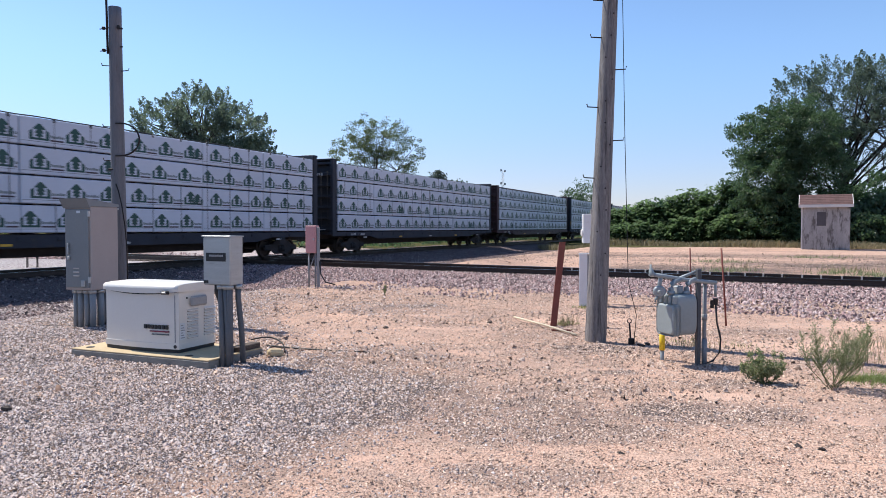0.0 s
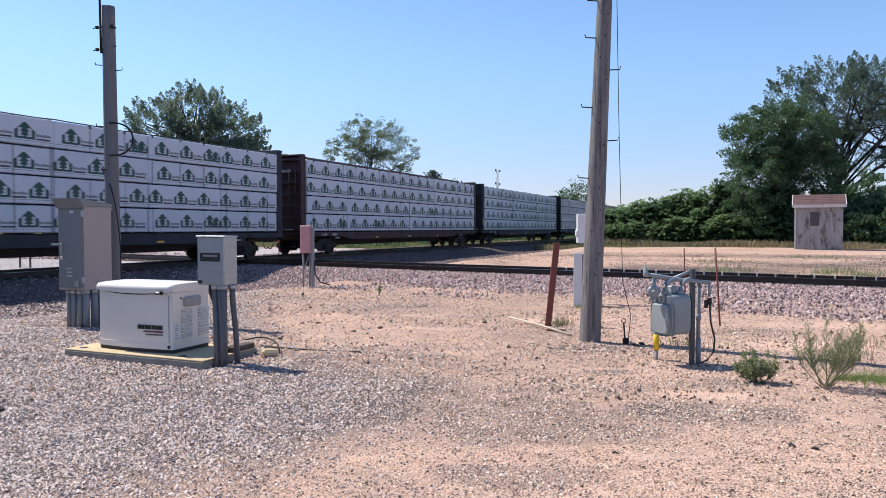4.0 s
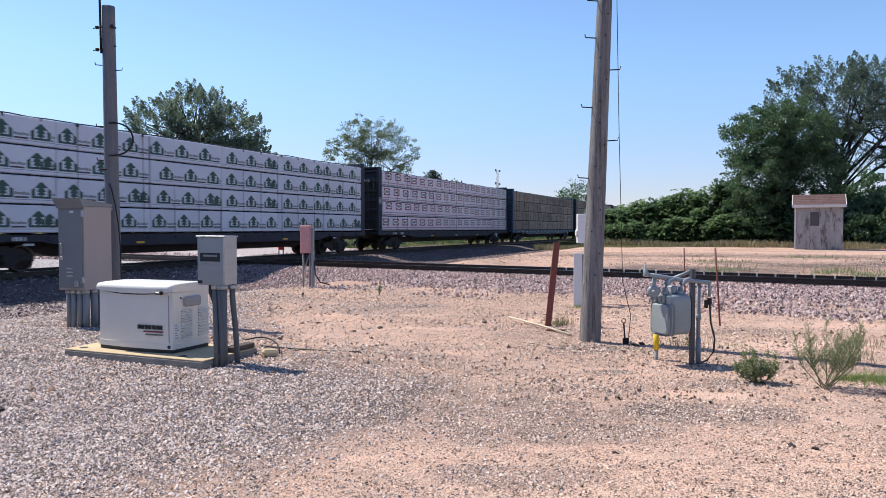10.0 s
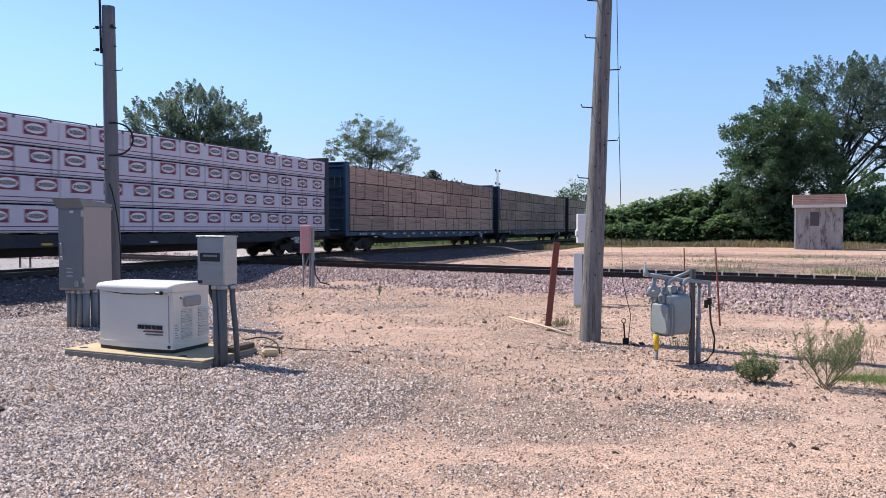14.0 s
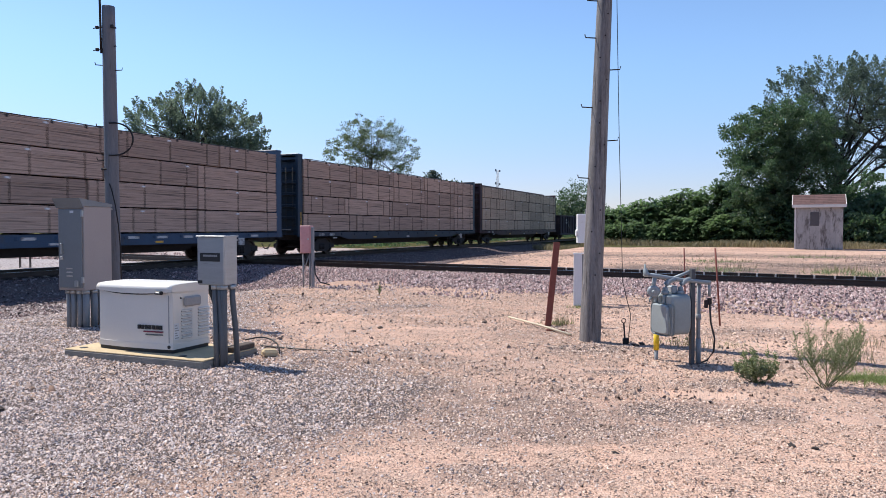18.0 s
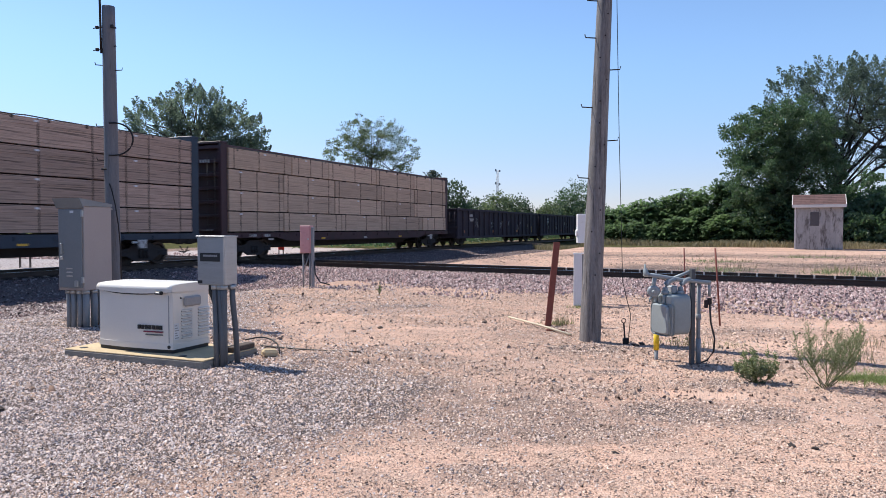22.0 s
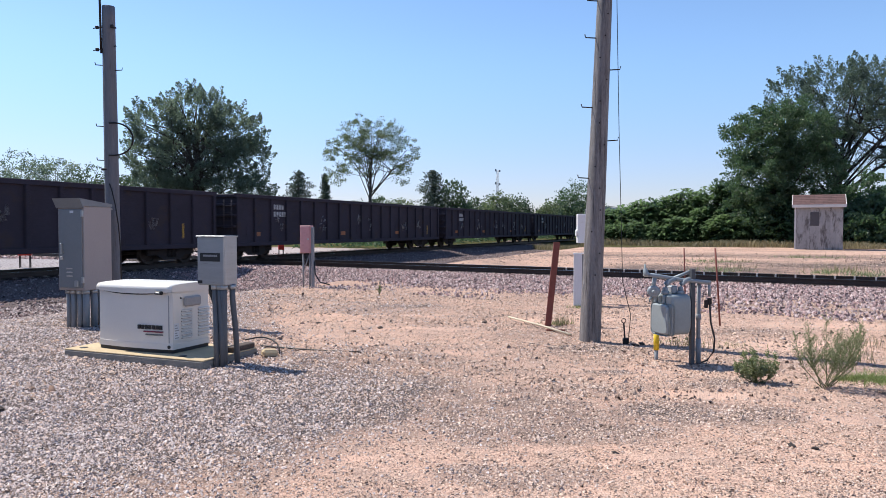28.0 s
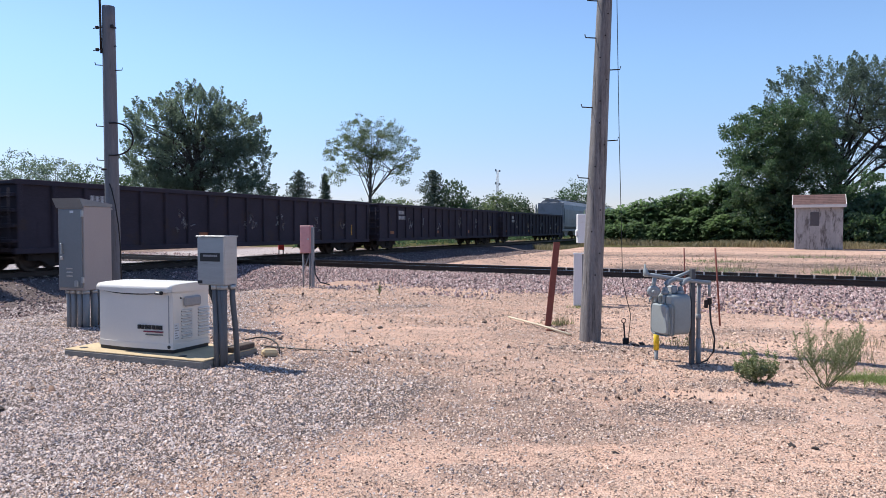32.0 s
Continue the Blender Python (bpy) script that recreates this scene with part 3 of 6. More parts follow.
p = p[(np.abs(np.abs(off) - 0.755) > 0.12) & (train_side(p[:, 0], p[:, 1]) > 3.0)]
stones("pale_ballast", p, rng.uniform(0.04, 0.08, len(p)), M["ballast"], "pale ballast on the far side of the train", 0.1, rng)


# ---- tracks ----
def rail_profile(bm, x0, x1, y, top=0.0):
    h = 0.186
    poly = [(-0.076, -h), (0.076, -h), (0.076, -h + 0.012), (0.012, -h + 0.03), (0.010, -0.045), (0.037, -0.034), (0.037, -0.004), (0.028, top),
            (-0.028, top), (-0.037, -0.004), (-0.037, -0.034), (-0.010, -0.045), (-0.012, -h + 0.03), (-0.076, -h + 0.012)]
    a, b = [bm.verts.new((x0, y + p[0], p[1])) for p in poly], [bm.verts.new((x1, y + p[0], p[1])) for p in poly]
    n = len(poly)
    bm.faces.new(a)
    bm.faces.new(b[::-1])
    for i in range(n):
        f = bm.faces.new((a[i], a[(i + 1) % n], b[(i + 1) % n], b[i]))
        f.material_index = 1 if i in (6, 7, 8) else 0


def track(name, m, x0, x1, t0, t1, label, clips=False, drop=0.0):
    tr = thing(name, m, label, "railway track", kind="structure")
    for y in (-GAUGE / 2, GAUGE / 2):
        part("rail", made(rail_profile, x0, x1, y, -drop), [M["rail"], M["railtop"]], tr)
    tie = mesh_of(made(box, (-0.115, -1.3, -0.37), (0.115, 1.3, -0.197), 0.012), M["tie"], "tie")
    plate = mesh_of(boxes(((-0.1, -0.19, -0.197), (0.1, 0.19, -0.183), 0.003), ((-0.05, -0.12, -0.184), (-0.02, -0.09, -0.15)), ((0.02, 0.09, -0.184), (0.05, 0.12, -0.15)),
                          ((0.02, -0.12, -0.184), (0.05, -0.09, -0.15))), M["plate"], "tie_plate")
    clip = mesh_of(boxes(((-0.022, -0.075, -0.12), (0.022, -0.034, -0.006), 0.006)), M["clip"], "rail_clip")
    k = t0
    while k < t1:
        j = random.uniform(-0.02, 0.02)
        part("tie", tie, None, tr, at=pose(k + j, random.uniform(-0.03, 0.03), random.uniform(-0.008, 0.004), 0, 0, random.uniform(-0.8, 0.8)))
        for y in (-GAUGE / 2, GAUGE / 2):
            part("tie_plate", plate, None, tr, at=(k + j, y, 0))
        if clips and k + j > 12:
            part("rail_clip", clip, None, tr, at=(k + j, GAUGE / 2, 0))
        k += 0.495
    return tr


ang = math.degrees(math.atan2(NDY, NDX))
m_near = pose(NX0 - NDY * GAUGE / 2, NY0 + NDX * GAUGE / 2, RAIL, 0, 0, ang)
m_train = pose(CX, CY, RAIL, 0, 0, TURN)
track("crossing_track", m_near, -90, 75, -28, 27, "railway track with dark rails on pinkish ballast", True, 0.004)
track("train_track", m_train, -160, 420, -18, 34, "railway track under the freight train on dark grey ballast")


# ---- train ----
WHEEL_R = 0.42
WHEELSETS = []


def wheel_profile(bm, y, s):
    rings = []
    for r, dy in ((0.09, 0.05), (0.09, -0.05), (0.30, -0.03), (0.34, -0.065), (WHEEL_R + 0.028, -0.07), (WHEEL_R + 0.028, -0.045), (WHEEL_R, -0.03), (WHEEL_R - 0.005, 0.065), (0.34, 0.065), (0.30, 0.01)):
        rings.append([bm.verts.new((r * math.cos(a), y + s * dy, r * math.sin(a))) for a in (2 * math.pi * k / 24 for k in range(24))])
    for p, q in zip(rings, rings[1:] + rings[:1]):
        for k in range(24):
            bm.faces.new((p[k], p[(k + 1) % 24], q[(k + 1) % 24], q[k]))


bm = bmesh.new()
wheel_profile(bm, -0.76, -1)
wheel_profile(bm, 0.76, 1)
rod(bm, [(0, -1.02, 0), (0, 1.02, 0)], 0.08, 10)
for a in range(3):
    for y in (-0.785, 0.785):
        rod(bm, [(0.2 * math.cos(a * 2.1), y - 0.012, 0.2 * math.sin(a * 2.1)), (0.2 * math.cos(a * 2.1), y + 0.012, 0.2 * math.sin(a * 2.1))], 0.02, 6)
WHEELSET = mesh_of(bm, M["wheel"], "wheelset")

bm = bmesh.new()
prism(bm, [(-1.15, 0.33), (-1.15, 0.55), (-0.62, 0.62), (-0.35, 0.80), (0.35, 0.80), (0.62, 0.62), (1.15, 0.55), (1.15, 0.33), (0.70, 0.33), (0.40, 0.16), (-0.40, 0.16), (-0.70, 0.33)], -0.05, 0.05)
box(bm, (-1.08, -0.07, 0.34), (-0.70, 0.07, 0.52), 0.02)
box(bm, (0.70, -0.07, 0.34), (1.08, 0.07, 0.52), 0.02)
for x in (-0.16, 0.0, 0.16):
    rod(bm, [(x, -0.075, 0.26), (x, -0.075, 0.55)], 0.06, 8)
SIDE_FRAME = mesh_of(bm, M["truck"], "side_frame")
BOLSTER = mesh_of(boxes(((-0.2, -1.0, 0.45), (0.2, 1.0, 0.75), 0.03), ((-0.3, -0.3, 0.7), (0.3, 0.3, 0.86), 0.02)), M["truck"], "bolster")
bm = bmesh.new()
box(bm, (-0.75, -0.09, 0.72), (0, 0.09, 0.92), 0.02)
box(bm, (-1.02, -0.13, 0.68), (-0.72, 0.13, 0.98), 0.04)
rod(bm, [(-0.7, -0.3, 0.6), (-0.9, -0.3, 0.35), (-1.1, -0.2, 0.42)], 0.025, 6)
COUPLER = mesh_of(bm, M["truck"], "coupler")


def running_gear(car, xs, ends):
    for x in xs:
        tr = part("truck", BOLSTER, None, car, at=(x, 0, 0))
        for y in (-1.0, 1.0):
            part("side_frame", SIDE_FRAME, None, tr, at=pose(0, y, 0, 0, 0, 0 if y < 0 else 180))
        for dx in (-0.89, 0.89):
            w = part("wheelset", WHEELSET, None, tr, at=(dx, 0, WHEEL_R))
            WHEELSETS.append(w)
    part("coupler", COUPLER, None, car, at=(ends[0], 0, 0))
    part("coupler", COUPLER, None, car, at=pose(ends[1], 0, 0, 0, 0, 180))


LOAD, Z0, TIER = 22.25, 1.15, 0.87


def plate(bm, pts, y, mi):
    bm.faces.new([bm.verts.new((px, y, pz)) for px, pz in pts]).material_index = mi


def green_mark(bm, x, y, z, s=1.0):
    """A dark green spruce between the halves of a house-shaped frame."""
    def poly(pts, d):
        plate(bm, [(x + a * s, z + b * s) for a, b in pts], y - d, 1)
    poly([(-0.285, 0), (0.285, 0), (0.285, 0.055), (-0.285, 0.055)], 0.003)
    for q in (-1, 1):
        poly([(q * 0.285, 0.05), (q * 0.185, 0.05), (q * 0.185, 0.275), (q * 0.285, 0.215)][::-q], 0.004)
    poly([(-0.20, 0.275), (0.20, 0.275), (0.03, 0.425), (-0.03, 0.425)], 0.006)
    poly([(-0.13, 0.175), (0.13, 0.175), (0.07, 0.28), (-0.07, 0.28)], 0.007)
    poly([(-0.125, 0.09), (0.125, 0.09), (0.06, 0.18), (-0.06, 0.18)], 0.008)
    poly([(-0.04, 0.03), (0.04, 0.03), (0.04, 0.1), (-0.04, 0.1)], 0.009)


def green_bundle(length, off, partial):
    bm = bmesh.new()
    box(bm, (0.012, 0, 0), (length - 0.012, 1.22, TIER - 0.05), 0.025)
    step, x = 1.22, off
    while x < length - 0.25:
        green_mark(bm, x, 0, 0.16, 1.15)
        e = min(x + 0.85, length - 0.05)
        if e - x > 0.4:
            n = 7
            for k in range(n):
                a = x + 0.36 + (e - x - 0.36) * k / n
                plate(bm, [(a, 0.255), (a + (e - x - 0.36) / n * 0.82, 0.255), (a + (e - x - 0.36) / n * 0.82, 0.345 if k in (0, 4) else 0.325), (a, 0.345 if k in (0, 4) else 0.32)], -0.003, 3)
            plate(bm, [(x + 0.36, 0.155), (e - 0.03, 0.155), (e - 0.03, 0.205), (x + 0.36, 0.205)], -0.003, 4)
        x += step
    plate(bm, [(0.03, 0.105), (length - 0.03, 0.105), (length - 0.03, 0.118), (0.03, 0.118)], -0.003, 3)
    if partial:
        green_mark(bm, length - 0.27, 0, 0.17, 0.95)
    return mesh_of(bm, [M["wrap"], M["logo_green"], M["logo_white"], M["logo_grey"], M["logo_dark"]], "wrapped_package")


def red_bundle(length, off, up):
    bm = bmesh.new()
    box(bm, (0.012, 0, 0), (length - 0.012, 1.22, TIER - 0.05), 0.025)
    x = off
    while x < length - 0.2:
        w, z = min(0.38, length - 0.02 - x), 0.33 + up
        plate(bm, [(x - 0.38, z), (x + w, z), (x + w, z + 0.4), (x - 0.38, z + 0.4)], -0.003, 1)
        if w > 0.3:
            plate(bm, [(x + 0.33 * math.cos(a), z + 0.2 + 0.15 * math.sin(a)) for a in (2 * math.pi * k / 20 for k in range(20))], -0.005, 2)
            for k in range(6):
                a, hh = x - 0.27 + 0.092 * k, 0.05 + 0.012 * min(k, 5 - k)
                plate(bm, [(a, z + 0.2 - hh), (a + 0.066, z + 0.2 - hh), (a + 0.08, z + 0.2 + hh), (a + 0.014, z + 0.2 + hh)], -0.007, 3)
        x += 1.24
    plate(bm, [(0.02, 0.17), (length - 0.02, 0.17), (length - 0.02, 0.20), (0.02, 0.20)], -0.003, 1)
    plate(bm, [(0.02, 0.045), (length - 0.02, 0.045), (length - 0.02, 0.075), (0.02, 0.075)], -0.003, 3)
    return mesh_of(bm, [M["wrap_pink"], M["logo_red"], M["logo_white"], M["logo_dark"]], "wrapped_package")


def lumber_bundle(length, mat, seed):
    bm = bmesh.new()
    r = random.Random(seed)
    n = 7
    h = (TIER - 0.05) / n
    prof = []
    for k in range(n):
        d = r.uniform(-0.006, 0.012)
        q = h * r.uniform(-0.2, 0.2) if 0 < k < n - 1 else 0
        prof += [(d, k * h if k == 0 else prof[-1][1] + 0.001), (d, (k + 1) * h + q - 0.005), (d + 0.008, (k + 1) * h + q - 0.0045), (d + 0.008, (k + 1) * h + q - 0.001)]
    prof[-1] = (prof[-3][0], (TIER - 0.05))
    prof[-2] = (prof[-3][0], (TIER - 0.052))
    prism(bm, prof + [(1.2, TIER - 0.05), (1.2, 0)], 0.01, length - 0.01, "x")
    bands = (r.uniform(0.3, 0.8), length * r.uniform(0.42, 0.58), length - r.uniform(0.25, 0.7))
    tag = r.uniform(0.2, length - 0.3)
    return mesh_of(bm, mat, "lumber_pack"), bands, tag


BAND = mesh_of(boxes(((-0.012, -0.012, 0), (0.012, 1.2, TIER - 0.045))), M["batten"], "band")
PAPER = mesh_of(boxes(((0, -0.016, 0.70), (0.14, 0.004, 0.76))), M["logo_white"], "paper_tag")


GREEN = {(i, 3.7): green_bundle(3.7, o, q) for i, (o, q) in enumerate(((0.42, False), (0.62, True), (0.30, False), (0.75, False)))}
RED = {(i, 3.7): red_bundle(3.7, o, u) for i, (o, u) in enumerate(((0.55, 0), (0.75, 0.05), (0.42, -0.03), (0.62, 0.02)))}
WOOD = {(i, n): lumber_bundle(n, M["lumber"], 20 + i) for i, n in enumerate((4.88, 3.66, 4.27, 2.44, 3.05))}
PALE = {(i, n): lumber_bundle(n, M["lumber_pale"], 40 + i) for i, n in enumerate((4.88, 3.66, 4.27, 2.44, 3.05))}
KNOB = mesh_of(boxes(((-0.035, -0.03, -0.09), (0.035, 0.08, 0.03), 0.01)), M["strap"], "corner_guard")
STRAPMESH = mesh_of(boxes(((-0.009, -0.006, -3.45), (0.009, 0.004, 0))), M["thread"], "strap")


def centerbeam(paint, kind, seed, label, sill=None, stripe=False, marks=True):
    r = random.Random(seed)
    car = thing("lumber_flatcar", Matrix(), label, "railway car", "cars of the freight train")
    p, sp = M[paint], M[sill or paint]
    E0, E1 = -0.42, LOAD + 0.42
    part("deck", boxes(((E0, -1.38, 1.0), (E1, 1.38, 1.10), 0.01)), p, car)
    for y in (-1.39, 1.31):
        bm = bmesh.new()
        prism(bm, [(E0, 0.92), (3.2, 0.92), (4.2, 0.74), (LOAD - 4.2, 0.74), (LOAD - 3.2, 0.92), (E1, 0.92), (E1, 1.13), (E0, 1.13)], y, y + 0.08)
        k = 0.8
        while k < LOAD:
            box(bm, (k, y - 0.03 if y < 0 else y + 0.08, 0.95), (k + 0.16, y if y < 0 else y + 0.11, 1.07), 0.005)
            k += 1.3
        part("side_sill", bm, sp, car)
        if sill == "blue":
            for k in range(16):
                part("sill_mark", boxes(((0.9 + 1.3 * k, (y - 0.004) if y < 0 else y + 0.08, 0.96), (1.45 + 1.3 * k, y if y < 0 else y + 0.084, 1.05))), M["mark_white"], car)
    part("center_sill", made(prism, [(E0, 0.75), (3.4, 0.75), (4.6, 0.42), (LOAD - 4.6, 0.42), (LOAD - 3.4, 0.75), (E1, 0.75), (E1, 1.0), (E0, 1.0)], -0.3, 0.3), M["truck"], car)
    for x0, s in ((0.0, -1), (LOAD, 1)):
        a, b = sorted((x0 + s * 0.03, x0 + s * 0.12))
        bulk = part("bulkhead", boxes(((a, -1.38, 1.1), (b, 1.38, 4.80), 0.01)), p, car)
        a, b = sorted((x0 + s * 0.05, x0 + s * 0.40))
        for y in (-1.38, 1.22):
            part("corner_post", boxes(((a, y, 1.1), (b, y + 0.16, 4.78), 0.015)), p, bulk)
        a, b = sorted((x0 + s * 0.1, x0 + s * 0.36))
        for k in range(7):
            part("rib", boxes(((a, -1.24, 1.2 + 0.56 * k), (b, 1.24, 1.34 + 0.56 * k), 0.02)), p, bulk)
        a, b = sorted((x0 + s * 0.02, x0 + s * 0.42))
        part("top_plate", boxes(((a, -1.39, 4.76), (b, 1.39, 4.85), 0.015)), p, bulk)
        bm = bmesh.new()
        xa = x0 + s * 0.46
        for y in (-1.1, -0.72):
            rod(bm, [(xa, y, 0.9), (xa, y, 4.2)], 0.01, 6)
        for k in range(9):
            rod(bm, [(xa, -1.1, 1.1 + 0.36 * k), (xa, -0.72, 1.1 + 0.36 * k)], 0.012, 6)
        part("ladder", bm, M["truck"], bulk)
        bm = bmesh.new()
        xb = x0 + s * 0.5
        rod(bm, [(xb, -1.0, 1.25), (xb, 1.0, 1.25)], 0.016, 6)
        part("end_rail", bm, M["mark_white"], bulk)
        if stripe and s < 0 and kind == "wood":
            part("reflector", boxes(((x0 + s * 0.22, -1.395, 1.45), (x0 + s * 0.18, -1.384, 2.1))), M["mark_yellow"], bulk)
        elif stripe and s < 0:
            part("reflector", boxes(((x0 + s * 0.30, -1.395, 1.55), (x0 + s * 0.14, -1.384, 2.1))), M["mark_yellow"], bulk)
        if marks and s < 0:
            bm = bmesh.new()
            for k in range(9):
                if k != 4:
                    box(bm, (x0 + s * 0.375, -0.75 + 0.14 * k, 4.0), (x0 + s * 0.365, -0.66 + 0.14 * k, 4.13))
            if kind != "wood":
                tagged(part("end_lettering", bm, M["mark_white"], bulk), kind="stuff")
            if kind == "red":
                bm = bmesh.new()
                for q in (((-0.385, -1.394, 3.05), (-0.05, -1.384, 3.08)), ((-0.385, -1.394, 2.75), (-0.05, -1.384, 2.78)), ((-0.385, -1.394, 2.78), (-0.36, -1.384, 3.05)),
                          ((-0.075, -1.394, 2.78), (-0.05, -1.384, 3.05)), ((-0.3, -1.394, 2.84), (-0.14, -1.384, 2.98))):
                    box(bm, *q)
                part("stencil", bm, M["mark_white"], bulk)
    bm = bmesh.new()
    box(bm, (0, -0.16, 4.68), (LOAD, 0.16, 4.95 if paint == "maroon" else 4.80), 0.02)
    k = 0.65
    while k < LOAD:
        box(bm, (k - 0.06, -0.09, 1.1), (k + 0.06, 0.09, 4.75))
        k += 1.31
    box(bm, (0, -0.05, 2.3), (LOAD, 0.05, 3.6))
    part("center_beam", bm, p, car)
    running_gear(car, (2.05, LOAD - 2.05), (E0, E1))
    bm = bmesh.new()
    for k in range(4):
        box(bm, (1.3 + 0.13 * k, -1.40, 0.95), (1.39 + 0.13 * k, -1.392, 1.07))
    for k in range(5):
        box(bm, (2.1 + 0.13 * k, -1.40, 0.95), (2.19 + 0.13 * k, -1.392, 1.07))
    tagged(part("side_lettering", bm, M["mark_white"], car), kind="stuff")
    part("consolidated_stencil", boxes(((LOAD - 2.6, -1.40, 0.62), (LOAD - 2.2, -1.38, 0.92), 0.01)), M["mark_white"] if kind != "green" else M["truck"], car)
    for y in (-1.40, 1.38):
        for k in range(5):
            part("side_reflector", boxes(((2.6 + 4.2 * k, y, 0.8), (2.95 + 4.2 * k, y + 0.02, 0.87))), M["mark_yellow"] if k % 2 else M["mark_white"], car)
    bundles = {"green": GREEN, "red": RED, "wood": WOOD, "pale": PALE}[kind]
    keys = sorted(bundles)
    for tier in range(4):
        z = Z0 + TIER * tier
        if kind in ("green", "red"):
            order = [keys[r.randrange(len(keys))] for _ in range(6)]
        else:
            order = [keys[q] for q in r.choice(((0, 0, 0, 2, 4), (1, 0, 0, 0, 1), (0, 2, 2, 0, 1), (0, 0, 3, 0, 0), (2, 4, 0, 0, 0), (1, 2, 0, 2, 0), (0, 1, 0, 1, 0)))]
        for y, back in ((-1.4, False), (1.4, True)):
            x = 0.02
            total = sum(k[1] for k in order)
            gap = (LOAD - 0.04 - total) / max(1, len(order) - 1)
            for k in order:
                jit, tip = r.uniform(-0.03, 0.02), r.uniform(-0.25, 0.25)
                at = pose(x + k[1], y - jit, z + 0.04, 0, 0, 180 + tip) if back else pose(x, y + jit, z + 0.04, 0, 0, tip)
                if kind in ("green", "red"):
                    part("wrapped_package", bundles[k], None, car, at=at)
                else:
                    mesh, bands, tag = bundles[k]
                    pack = part("lumber_pack", mesh, None, car, at=at)
                    for b in bands:
                        part("band", BAND, None, pack, at=(b, 0, 0))
                    if not back:
                        part("paper_tag", PAPER, None, pack, "white paper tag", at=(tag, 0, 0))
                x += k[1] + gap
            bm = bmesh.new()
            for k in range(18):
                box(bm, (0.4 + k * 1.24, min(y, y + (1.2 if y < 0 else -1.2)) + 0.01, z), (0.49 + k * 1.24, max(y, y + (1.2 if y < 0 else -1.2)) - 0.01, z + 0.04))
            tagged(part("dunnage", bm, M["batten"], car), kind="stuff")
    for y, turn in ((-1.40, 0), (1.40, 180)):
        for k in range(17):
            x = 0.62 + 1.31 * k + r.uniform(-0.1, 0.1)
            part("corner_guard", KNOB, None, car, at=pose(x, y, Z0 + 4 * TIER - 0.01, 0, 0, turn))
            if kind in ("green", "red"):
                part("strap", STRAPMESH, None, car, at=pose(x, y - 0.003 if y < 0 else y + 0.003, Z0 + 4 * TIER - 0.02, r.uniform(-0.1, 0.1), r.uniform(-0.6, 0.6), turn))
    bm = bmesh.new()
    for y in (-1.15, 1.15):
        pts = [(x, y * (1.14 + 0.04 * math.sin(x * 1.7)), Z0 + 4 * TIER + 0.012 + 0.03 * abs(math.sin(x * 2.1)) * abs(math.sin(x * 0.7))) for x in np.arange(0.2, LOAD - 0.1, 0.55)]
        rod(bm, pts, 0.02, 5)
    part("tie_down_cable", bm, M["strap"], car)
    return car


